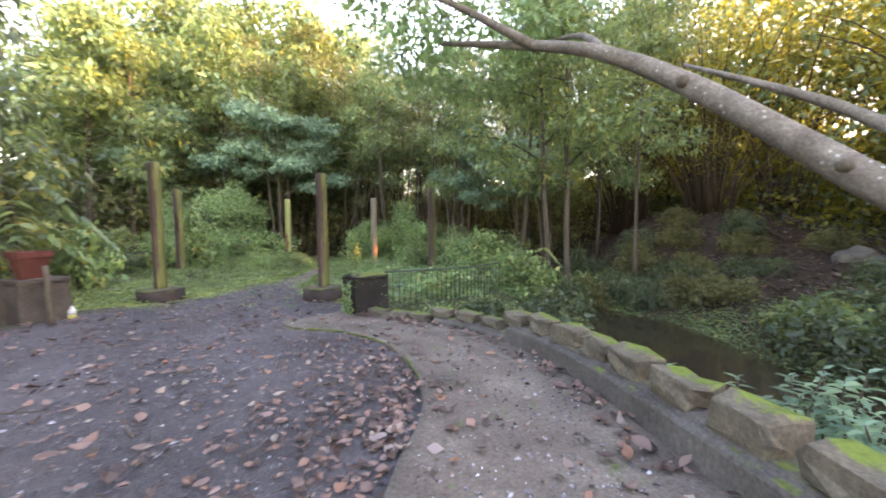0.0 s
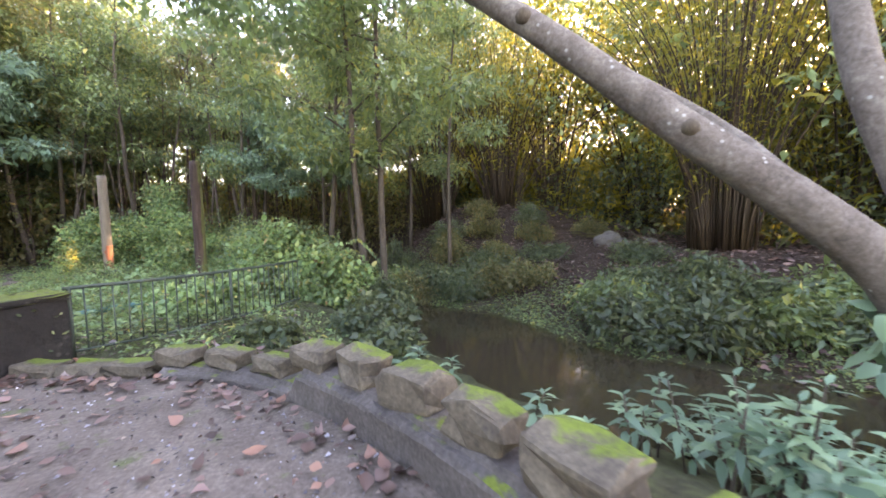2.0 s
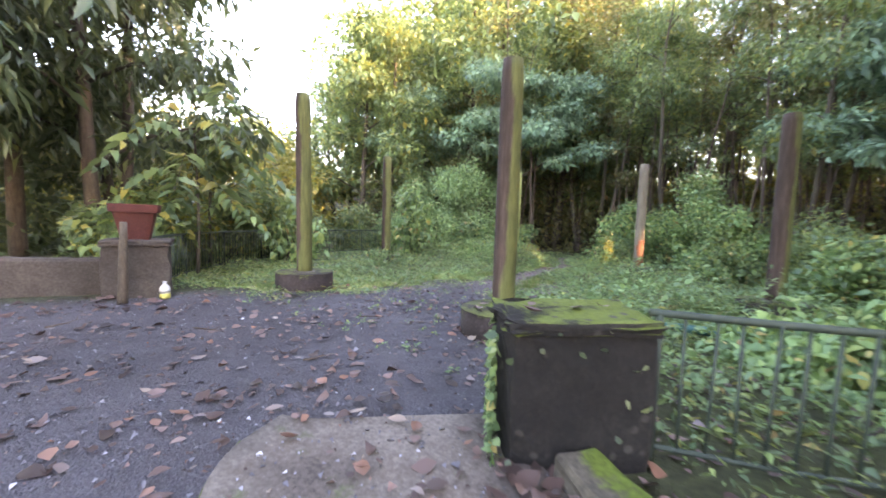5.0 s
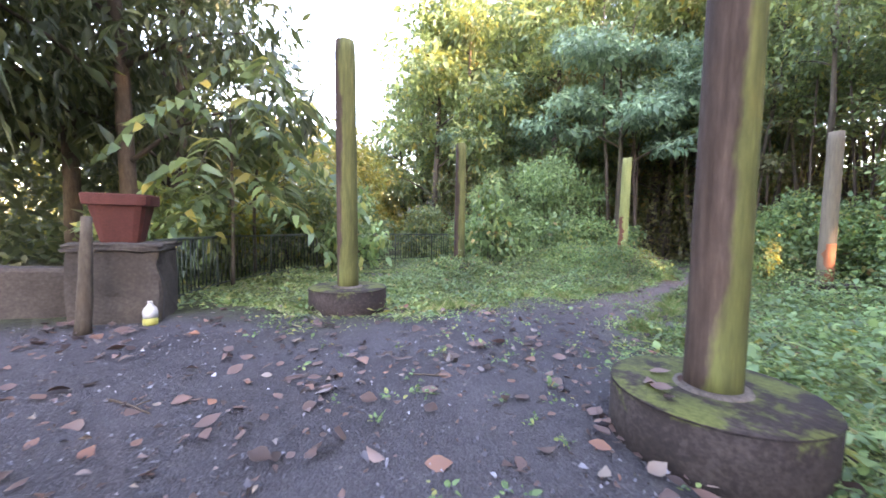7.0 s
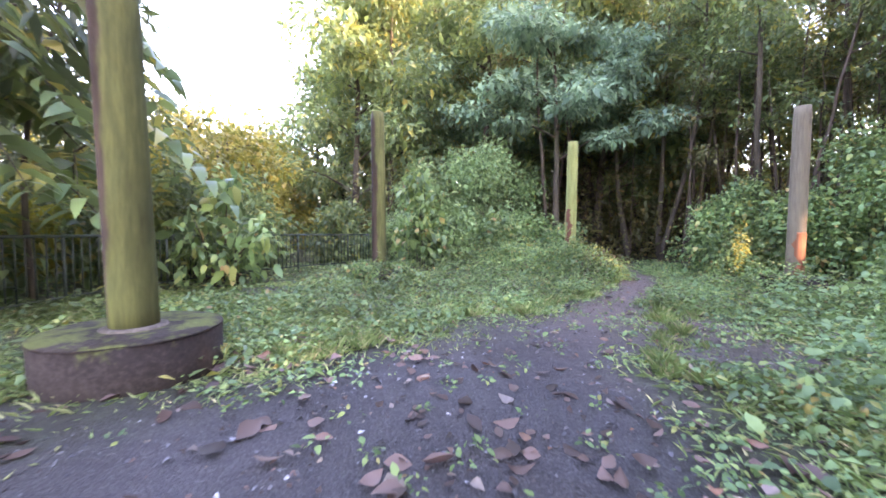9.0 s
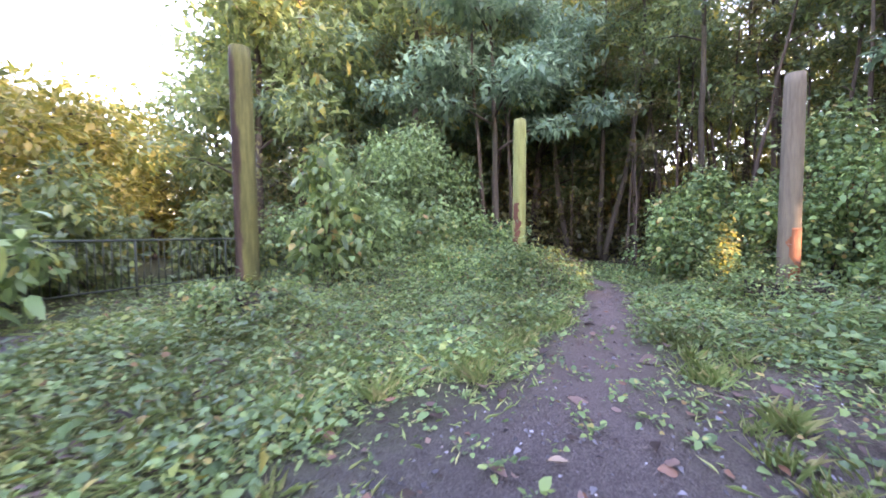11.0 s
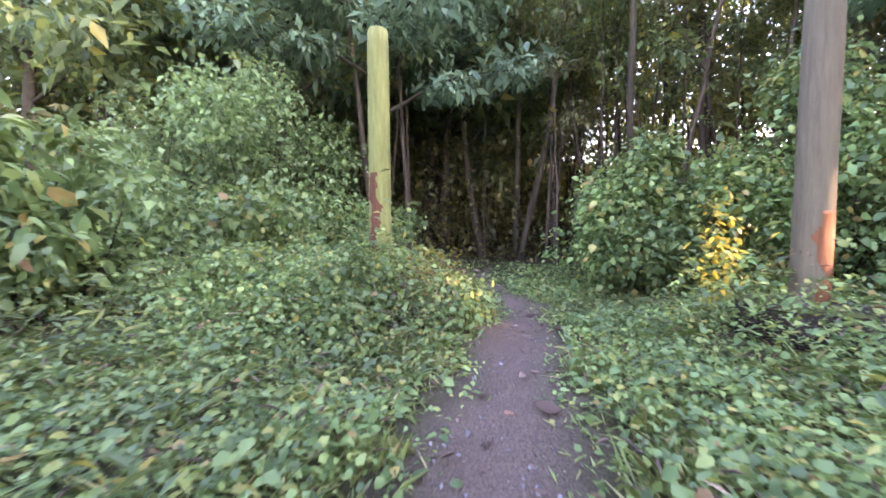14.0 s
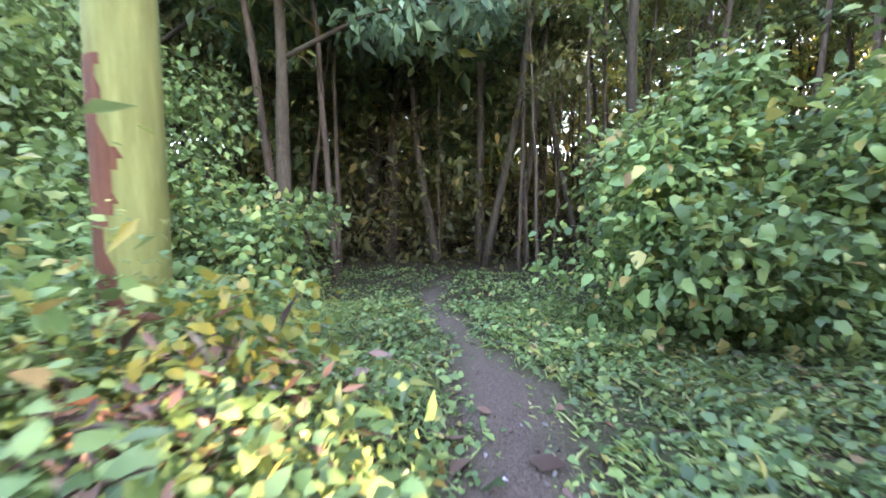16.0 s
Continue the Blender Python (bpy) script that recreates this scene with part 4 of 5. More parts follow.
def make_bush(name, label, x, y, rx, ry, h, n, leaf, mat, aspect=0.55, fine=False, hang=0.35, group="", lift=0.0):
    """A bush of leafy clumps on thin stems."""
    z = float(land(x, y)) + lift
    root = empty(name, (x, y, z), label, "bush", group)
    blobs, stems = [], []
    for k in range(13):
        a = 2.4 * k + rng.random()
        d = (0.15, 0.5, 0.75)[k % 3] * (0.7 + 0.5 * rng.random())
        c = np.array([x + rx * d * math.cos(a), y + ry * d * math.sin(a), z + h * (0.2 + 0.68 * rng.random() * (1.1 - 0.5 * d))])
        s = 0.24 + 0.2 * rng.random()
        blobs.append((*c, rx * s, ry * s, min(h * 0.36, rx * s)))
        stems.append(tube(spline([(x + 0.2 * rng.standard_normal(), y + 0.2 * rng.standard_normal(), z - 0.1), ((x + c[0]) / 2, (y + c[1]) / 2, z + 0.3 * h), c], 5), np.linspace(0.022, 0.008, 5), 5))
    blobs.append((x, y, z + 0.25 * h, rx * 0.8, ry * 0.8, h * 0.3))
    for arrays in stems:
        smooth_all(tri_object("stem", *arrays, DARKBARK, root))
    V, T = crown_leaves(n, blobs, leaf, 0.6, aspect, fine, hang, 0.25)
    tri_object("leaves", V, T, mat, root)
    return root


for k, (height, trunk, n) in enumerate([(13, 0.075, 800), (11, 0.05, 900), (9, 0.038, 700), (12, 0.06, 900)]):
    plant(tree_mesh("pole_tree", "thin bare forest sapling with a few high leaves", height, 0.42, 1.5, 0.17, n, FOLIAGE if k % 2 else OLIVELEAF, POLEBARK, trunk, 7, group="thin forest saplings"),
          scatter(26, lambda x, y: 26.8 < y < 41 and -17 < x < 7 and not (-9.4 < x < -7.4 and y < 29.5), 0.75, 9 + k), 5.5)

# vine-covered bushes round the plaza
for x, y, rx, ry, h, n, mat in [(-13.4, 23.8, 2.8, 2.2, 6.0, 12000, FRESHLEAF), (-13.0, 20.0, 1.7, 1.5, 2.8, 5000, FRESHLEAF), (-11.6, 22.0, 1.5, 1.4, 2.2, 4500, HERB), (-15.2, 20.8, 1.8, 1.8, 3.4, 4500, FRESHLEAF), (-16.4, 23.0, 2.2, 2.2, 5.0, 5000, FRESHLEAF), (-11.2, 25.0, 1.6, 1.5, 2.3, 4500, HERB),
                                (-4.9, 23.9, 1.9, 1.3, 2.7, 15000, HERB), (-2.3, 24.2, 2.1, 1.8, 4.0, 13000, HERB), (-1.6, 21.8, 1.5, 1.3, 2.0, 5000, HERB), (0.6, 23.4, 1.9, 1.7, 2.8, 4500, FOLIAGE), (-4.0, 26.4, 2.0, 1.5, 3.0, 4000, DARKLEAF)]:
    make_bush("vine_bush", "wild bush overgrown with broad-leaved vines", x, y, rx, ry, h, int(n * (1.0 if x < -6 else 1.35)), 0.105 if x < -6 else 0.085, mat, 0.66, fine=mat is HERB, group="overgrown bushes")
for x, y, rx, ry, h, n, mat in [(1.6, 14.2, 1.5, 1.5, 1.8, 5000, HERB), (2.6, 12.6, 1.1, 1.0, 1.7, 4500, HERB), (2.4, 16.6, 1.6, 1.5, 2.4, 5000, FOLIAGE), (0.9, 18.6, 1.5, 1.4, 1.7, 4500, HERB), (3.4, 10.8, 0.8, 0.8, 0.9, 2600, DARKLEAF), (2.5, 8.0, 0.75, 0.7, 0.6, 2200, DARKLEAF), (2.6, 9.6, 0.8, 0.8, 0.7, 2200, DARKLEAF), (0.9, 8.6, 0.6, 0.4, 0.3, 1000, DARKLEAF), (4.0, 12.2, 0.9, 0.9, 1.3, 3000, DARKLEAF), (-0.2, 12.4, 1.2, 0.9, 0.75, 3500, HERB), (1.0, 20.6, 1.6, 1.3, 2.0, 4000, FOLIAGE)]:
    make_bush("bank_bush", "tangled green bush behind the railing", x, y, rx, ry, h, int(n * 1.3), 0.105, mat, 0.6, fine=mat is HERB, group="bushes by the railing")
# leafy mounds round the feet of two posts
for x, y, rx, ry, h, n in [(-8.75, 20.55, 1.35, 1.25, 1.0, 15000), (-10.3, 20.3, 1.3, 1.2, 0.95, 8000), (-11.1, 15.7, 0.95, 0.85, 0.6, 4500)]:
    make_bush("leafy_mound", "low mound of broad-leaved vines round a post", x, y, rx, ry, h, int(n * 1.2), 0.052, HERB, 0.7, True, group="leafy mounds")
V, T = crown_leaves(900, [(-7.62, 20.75, -0.5, 0.3, 0.45, 0.4), (-7.75, 20.1, -0.62, 0.35, 0.5, 0.22), (-8.1, 20.5, -0.35, 0.5, 0.6, 0.3)], 0.07, 0.9, 0.3, False, 0.8)
tagged(tri_object("dry_vine", V, T, DRYLEAF), "dry brown stems and leaves on the mound's flank", "vine", kind="stuff")
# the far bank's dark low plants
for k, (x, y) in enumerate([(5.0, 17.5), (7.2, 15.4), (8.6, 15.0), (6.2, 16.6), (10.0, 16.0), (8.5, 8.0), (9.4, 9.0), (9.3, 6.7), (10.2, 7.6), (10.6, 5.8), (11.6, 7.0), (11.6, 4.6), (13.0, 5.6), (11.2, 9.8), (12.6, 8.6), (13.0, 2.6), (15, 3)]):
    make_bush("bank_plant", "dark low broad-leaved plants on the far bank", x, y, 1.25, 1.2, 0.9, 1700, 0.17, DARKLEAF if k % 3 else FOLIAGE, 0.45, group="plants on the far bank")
for x, y, h, mat in [(4.6, 14.6, 1.5, FOLIAGE), (5.8, 14.9, 1.2, OLIVELEAF), (7.3, 13.8, 1.1, DARKLEAF), (8.6, 13.4, 1.0, OLIVELEAF), (9.9, 13.2, 0.8, OLIVELEAF), (9.6, 18.4, 1.6, OLIVELEAF), (12.2, 19.6, 1.4, OLIVELEAF), (7.4, 20.2, 1.9, DARKLEAF), (11.0, 16.6, 0.9, OLIVELEAF), (12.8, 15.2, 0.7, DARKLEAF), (14.2, 17.6, 1.0, OLIVELEAF), (10.6, 20.6, 1.4, DARKLEAF), (13.6, 21.8, 1.3, OLIVELEAF), (15.8, 19.8, 1.2, DARKLEAF), (17.8, 17.2, 0.9, OLIVELEAF), (14.6, 12.0, 0.8, DARKLEAF)]:
    make_bush("bank_thicket", "tangled brown-green thicket at the end of the water", x, y, 1.2, 1.1, h, 3600, 0.12, mat, 0.35, hang=0.5, group="thickets by the water")
# behind the left railing
for x, y, h, mat in [(-12.6, 9.0, 2.2, FOLIAGE), (-15.4, 12.2, 2.8, FOLIAGE), (-16.6, 15.4, 3.0, FOLIAGE), (-16.6, 18.6, 2.6, FOLIAGE), (-17.5, 13.5, 3.2, GOLDLITLEAF), (-15.0, 9.8, 2.0, GOLDLITLEAF), (-14.9, 13.4, 3.2, FOLIAGE)]:
    make_bush("hedge_bush", "leafy bush behind the dark railing", x, y, 1.5, 1.5, h, 4500, 0.16, mat, 0.5, group="bushes behind the railing")


def make_rosette(x, y, n, stem, leaf, mat, seed, label):
    """Upright stems with whorls of long leaves."""
    r = np.random.default_rng(seed)
    z = float(land(x, y))
    root = empty("waterside_plant", (x, y, z), label, "plant", "leafy plants below the wall")
    tubes, arr = [], []
    for k in range(n):
        f = np.array([x + r.normal(0, 0.35), y + r.normal(0, 0.35), z])
        f[2] = float(land(f[0], f[1])) - 0.05
        t = f + [r.normal(0, 0.15), r.normal(0, 0.15), stem * r.uniform(0.6, 1.15)]
        tubes.append(tube([f, (f + t) / 2 + [0.03, 0, 0], t], [0.014, 0.012, 0.008], 5))
        m = 13
        u = 1 - 0.6 * (np.arange(m) / m) ** 1.3
        a = np.arange(m) * 2.4
        P = f + (t - f) * u[:, None]
        ax = np.stack([np.cos(a), np.sin(a), 0.55 - 0.9 * np.arange(m) / m], 1)
        L = leaf * r.uniform(0.7, 1.2, m) * (0.6 + 0.5 * np.minimum(1, np.arange(m) / 6))
        arr.append(leaf_arrays(P, ax, np.tile([0, 0, 1.0], (m, 1)) + 0.15 * r.standard_normal((m, 3)), L, L * 0.31, True, 0.25))
    for arrays in tubes:
        smooth_all(tri_object("stem", *arrays, DARKBARK, root))
    tri_object("leaves", *joined(arr), mat, root)


for k, (x, y, n, s) in enumerate([(4.1, 3.3, 8, 0.6), (4.7, 3.9, 9, 0.7), (5.4, 4.3, 9, 0.75), (5.2, 5.0, 6, 0.6), (4.6, 2.7, 8, 0.7), (5.6, 3.3, 7, 0.7), (3.4, 2.0, 8, 0.6), (3.2, 4.6, 4, 0.4), (2.5, 6.6, 5, 0.4), (3.9, 2.4, 8, 0.7), (4.8, 1.6, 8, 0.8), (6.2, 4.6, 6, 0.6), (4.4, 4.4, 6, 1.0), (4.9, 3.4, 6, 1.0), (3.9, 3.7, 6, 0.9)]):
    make_rosette(x, y, n, s, 0.23, BLUELEAF, 90 + k, "waterside plants with whorls of long blue-green leaves")

# broad leaves climbing the foot of the leaning tree
V, T = crown_leaves(420, [(7.05, 3.55, -0.15, 0.4, 0.4, 0.5), (7.3, 3.2, -0.9, 0.5, 0.45, 0.6)], 0.2, aspect=0.85, fine=True, hang=0.6)
tagged(tri_object("climber", V, T, BLUELEAF), "broad blue-green leaves climbing the leaning tree's foot", "climbing plant", kind="stuff")


def make_far_woods(name, label, n, r0, r1, z0, z1, leaf, mat, seed, sector, thin=0.0):
    """A belt of far foliage round the place: clumps of leaves between two distances and heights."""
    r = np.random.default_rng(seed)
    k = max(60, n // 90)
    a = np.radians(r.uniform(sector[0], sector[1], k))
    d = r.uniform(r0, r1, k)
    c = np.stack([-4 - d * np.sin(a), 14 + d * np.cos(a), z0 + (z1 - z0) * r.random(k)], 1)
    w = r.integers(0, k, n)
    P = c[w] + r.standard_normal((n, 3)) * [1.3, 1.3, 0.75]
    P[:, 2] = np.maximum(P[:, 2], land(P[:, 0], P[:, 1]) + 0.1)
    ax = unit(r.standard_normal((n, 3)) + [0, 0, -0.4])
    nm = unit(r.standard_normal((n, 3)) * 0.6 + [0, 0, 0.8])
    L = leaf * np.exp(0.3 * r.standard_normal(n))
    k = outside_gap(P)
    tagged(tri_object(name, *leaf_arrays(P[k], ax[k], nm[k], L[k], L[k] * 0.5), mat), label, "woods", kind="stuff")


make_far_woods("far_woods", "tall far woods closing the view", 26000, 36, 46, 5, 24, 0.45, FOLIAGE, 31, (-60, 62))
make_far_woods("far_woods", "tall far crowns above the clearing", 24000, 32, 44, 9, 25, 0.42, FOLIAGE, 50, (2, 54))
make_far_woods("far_woods", "tall sunlit woods at the edge of the clearing", 15000, 26, 34, 9, 24, 0.45, FOLIAGE, 38, (12, 57))
make_far_woods("undergrowth", "dark far undergrowth on the slope", 14000, 32, 46, 3, 14, 0.55, OLIVELEAF, 39, (-55, 55))
# out of view: added to close off the low sky behind the camera
make_far_woods("far_woods", "unseen far woods added behind the walker", 7000, 28, 42, 0, 9, 0.6, DARKLEAF, 32, (122, 235))
make_far_woods("far_woods", "far leaves painted sun-gold behind the bamboo", 38000, 27, 36, 2, 20, 0.46, GOLDLITLEAF, 33, (-125, -42))
make_far_woods("far_woods", "shaded leaves among the bamboo", 26000, 22, 31, 4, 19, 0.36, FOLIAGE, 37, (-120, -30))
make_far_woods("undergrowth", "dark undergrowth on the floor of the woods", 44000, 17, 34, -1, 3.0, 0.22, OLIVELEAF, 34, (-45, 60))
make_far_woods("undergrowth", "brown-green leaves closing the woods at eye level", 44000, 29, 38, 2.5, 11, 0.3, FOLIAGE, 44, (-48, 48))
# dark gaps behind the culms, painted with shade-coloured leaves
make_far_woods("undergrowth", "leaves painted shade-dark low behind the bamboo", 16000, 33, 40, 1, 7.5, 0.6, DARKLEAF, 45, (-125, -40))
# glints of golden sun, put in as gold-coloured leaves
make_far_woods("far_woods", "leaves painted sun-gold in the far woods", 34000, 27, 38, 2.5, 18, 0.26, GOLDLITLEAF, 46, (-32, 34))
# sunlit look of these woods is painted with the yellow leaf colour
make_far_woods("far_woods", "sunlit yellow-green woods beyond the railing", 24000, 30, 42, -1, 9, 0.42, SUNLITLEAF, 47, (64, 122))
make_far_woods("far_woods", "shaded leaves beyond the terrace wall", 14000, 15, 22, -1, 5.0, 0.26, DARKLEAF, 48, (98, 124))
make_far_woods("far_woods", "golden backlit leaves between the bamboo clumps", 34000, 25.5, 32, 0.5, 14, 0.3, GOLDLITLEAF, 49, (-112, -52))
make_far_woods("undergrowth", "sunlit low far bushes", 16000, 26, 40, -1, 5, 0.4, SUNLITLEAF, 35, (60, 106))
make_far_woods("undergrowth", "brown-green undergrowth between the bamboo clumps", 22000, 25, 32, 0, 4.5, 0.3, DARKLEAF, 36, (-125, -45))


def make_banana(x, y, top):
    z = float(land(x, y))
    root = empty("banana_plant", (x, y, z), "tall banana plant with one bright yellow-green leaf", "plant")
    smooth_all(tri_object("stem", *tube(spline([(x, y, z - 0.2), (x + 0.2, y, z + top * 0.5), (x, y, z + top)], 8), np.linspace(0.16, 0.06, 8), 8), DARKBARK, root))
    bm = bmesh.new()
    rows = []
    for i in range(11):
        u = i / 10
        wdt = 0.42 * math.sin(math.pi * (0.08 + 0.9 * u)) ** 0.6
        cx, cz = x - 0.5 * u - 0.35 * u * u, z + top + 1.9 * u - 0.55 * u * u
        rows.append([bm.verts.new((cx + k * wdt * 0.9, y - 0.3 * u + abs(k) * 0.12, cz + k * wdt * 0.35)) for k in (-1, -0.5, 0, 0.5, 1)])
    for a, b in zip(rows, rows[1:]):
        for k in range(4):
            bm.faces.new((a[k], a[k + 1], b[k + 1], b[k])).smooth = True
    part("leaf", bm, HERB, root, "bright yellow-green broad leaf")


make_banana(-18.6, 29.0, 9.3)

# ---- ground cover ----
def cover_height(x, y):
    """How high the low plants stand."""
    h = 0.16 + 0.10 * np.sin(0.9 * x + 1.3) * np.sin(0.8 * y) + 0.05 * np.sin(2.7 * x) * np.sin(3.1 * y)
    for mx, my, r, k in ((-8.7, 20.6, 1.2, 0.62), (-7.9, 20.4, 0.7, 0.3), (-9.9, 20.6, 1.1, 0.35), (-11.1, 15.6, 0.9, 0.5), (-10.2, 17.6, 1.3, 0.3), (-4.2, 20.9, 0.8, 0.5), (-4.9, 20.7, 0.5, 0.8), (-3.0, 19.0, 1.2, 0.35), (-11.8, 19.8, 1.5, 0.7), (-1.0, 15, 1.4, 0.4)):
        h = h + k * np.exp(-((x - mx) ** 2 + (y - my) ** 2) / (r * r))
    return np.maximum(h, 0.03)


def patchy(x, y, seed=0.0):
    """Uneven growth, 0 to 1."""
    v = np.sin(2.1 * x + 1.7 * np.sin(1.3 * y + seed)) * np.sin(1.9 * y + 1.5 * np.sin(1.7 * x - seed)) + 0.6 * np.sin(5.3 * x + 2 * np.sin(3.7 * y)) * np.sin(4.9 * y + seed)
    return np.clip(0.5 + 0.45 * v, 0, 1)


def make_cover(name, label, n, box, leaf, aspect, mat, fine, seed, upright=False, hmul=1.0, bare=0.15):
    r = np.random.default_rng(seed)
    x, y = r.uniform(box[0], box[1], n), r.uniform(box[2], box[3], n)
    w = worn(x, y)
    g = patchy(x, y, seed)
    ok = (r.random(n) > w * 1.01 + bare * (1 - g)) & (np.hypot(x - CX, y - CY) < 14) & (x < 2.2) & ~((y < 9.6 + 0.8 * (g - 0.5)) & (x > -9.2) & (x < -2.4)) & ~((y < np.interp(x, [-2.4, -1.4, -0.4, 0.6, 1.3, 1.9], [9.9, 9.5, 8.35, 7.4, 6.2, 4.5])) & (x > -2.4))
    if upright:
        ok &= cover_height(x, y) < 0.55
    else:
        ok &= r.random(n) > 0.4 * smooth(17.0, 13.5, y) * (1 - smooth(0.55, 0.85, g)) * (hmul < 1.3)
    ok &= r.random(n) > 0.75 * smooth(0.0, 0.25, w) * (1 - smooth(0.45, 0.75, g))
    x, y, g = x[ok], y[ok], g[ok]
    h = cover_height(x, y) * hmul * (0.3 + 1.15 * g) * (1 - 0.85 * smooth(0.0, 0.5, worn(x, y)))
    m = len(x)
    lift = r.random(m) ** 0.85
    P = np.stack([x, y, land(x, y) + h * lift], 1)
    a = r.uniform(0, 2 * np.pi, m)
    if upright:
        P[:, 2] = land(x, y) - 0.01
        ax = np.stack([np.cos(a), np.sin(a), r.uniform(0.35, 1.3, m)], 1)
        nm = np.stack([0.4 * np.cos(a + 2), 0.4 * np.sin(a + 2), np.ones(m)], 1)
        L = (0.07 + 0.25 * h) * np.exp(0.35 * r.standard_normal(m))
        W = 0.009 + 0.008 * r.random(m)
    else:
        ax = np.stack([np.cos(a), np.sin(a), r.normal(0.0, 0.45, m)], 1)
        nm = np.stack([r.normal(0, 0.5, m), r.normal(0, 0.5, m), np.ones(m)], 1)
        L = leaf * np.exp(np.clip(0.45 * r.standard_normal(m), -1, 0.62))
        W = L * aspect * r.uniform(0.75, 1.15, m)
    tagged(tri_object(name, *leaf_arrays(P, ax, nm, L, W, fine, 0.25), mat), label, "ground cover", kind="stuff")


make_cover("herbs", "low broad-leaved weeds covering the plaza", 120000, (-11, -2.8, 11, 25), 0.042, 0.74, HERB, True, 11)
make_cover("weeds", "low green weeds further out", 64000, (-18, 2.2, 8, 29), 0.06, 0.65, HERB, False, 12)
make_cover("grass", "thin grass and straw among the weeds", 70000, (-12, 1.5, 12, 25), 0.2, 0.06, GRASS, False, 13, True, 1.0, 0.3)
make_cover("tall_weeds", "dark narrow-leaved weeds", 26000, (-13, 2, 8.5, 25), 0.10, 0.28, FOLIAGE, False, 14, False, 1.35, 0.6)


make_cover("short_grass", "short fine grass on the near side of the plaza", 70000, (-13, -2.5, 9.3, 16.5), 0.2, 0.06, GRASS, False, 15, True, 0.5, 0.15)
make_cover("broad_weeds", "bright broad-leaved weeds beside the trail", 9000, (-4.6, 1.2, 10.5, 19.5), 0.085, 0.62, FRESHLEAF, True, 17, False, 1.5, 0.45)
make_cover("dry_stems", "dry brown stems among the weeds", 15000, (-12, -2, 13, 24), 0.06, 0.16, DRYLEAF, False, 16, False, 1.1, 0.3)


def make_sunlit_patch(label, x, y, z, rx, ry, rz, n):
    V, T = crown_leaves(n, [(x, y, z, rx, ry, rz)], 0.055, aspect=0.65, fine=True)
    tagged(tri_object("vine", V, T, SUNLITLEAF), label, "vine", kind="stuff")


# sun patches on the plants, painted as clumps of yellow leaves
make_sunlit_patch("vine leaves painted sunlit yellow on the overgrown mound", -7.9, 21.0, -0.15, 0.35, 0.45, 0.25, 230)
make_sunlit_patch("vine leaves painted sunlit yellow hanging beside the grey post", -4.85, 20.85, 0.1, 0.18, 0.2, 0.6, 220)


def make_tufts():
    """Tufts of grass along the trail's edges and in the gravel."""
    r = np.random.default_rng(41)
    arr = []
    for k in range(110):
        y = r.uniform(11.5, 20)
        side = r.choice([-1, 1])
        x = np.interp(y, TRAIL_Y, TRAIL_X) + side * (np.interp(y, TRAIL_Y, TRAIL_W) + 0.12 + abs(r.normal(0.0, 0.35)))
        m = r.integers(24, 60)
        size = r.uniform(0.08, 0.2)
        a = r.uniform(0, 2 * np.pi, m)
        P = np.stack([x + r.normal(0, 0.05, m), y + r.normal(0, 0.05, m), np.full(m, float(land(x, y)) - 0.01)], 1)
        ax = np.stack([np.cos(a) * r.uniform(0.2, 0.9, m), np.sin(a) * r.uniform(0.2, 0.9, m), np.ones(m)], 1)
        L = size * r.uniform(0.6, 1.2, m)
        arr.append(leaf_arrays(P, ax, np.stack([np.cos(a + 1.6), np.sin(a + 1.6), 0.4 + 0 * a], 1), L, np.full(m, 0.006), False, 0.4))
    tagged(tri_object("grass_tufts", *joined(arr), GRASS), "bright grass tufts along the trail's edges", "grass", kind="stuff")


make_tufts()


def make_sprigs():
    """Small low weeds coming up through the gravel."""
    r = np.random.default_rng(47)
    arr = []
    for k in range(520):
        x, y = r.uniform(-9.5, -2.8), r.uniform(9.3, 18)
        if worn(x, y) < 0.25 or r.random() < 0.55 * worn(x, y) * (y < 12.5):
            continue
        m = int(r.integers(5, 16))
        a = r.uniform(0, 2 * np.pi, m)
        q = r.random(m) * r.uniform(0.03, 0.11)
        P = np.stack([x + q * np.cos(a), y + q * np.sin(a), float(land(x, y)) + 0.015 + 0.05 * r.random(m)], 1)
        ax = np.stack([np.cos(a), np.sin(a), r.normal(0.3, 0.4, m)], 1)
        nm = np.stack([r.normal(0, 0.4, m), r.normal(0, 0.4, m), np.ones(m)], 1)
        L = 0.04 * np.exp(0.3 * r.standard_normal(m))
        arr.append(leaf_arrays(P, ax, nm, L, L * 0.6, True, 0.2))
    tagged(tri_object("sprigs", *joined(arr), HERB), "small weeds sprouting in the gravel", "weeds", kind="stuff")


make_sprigs()


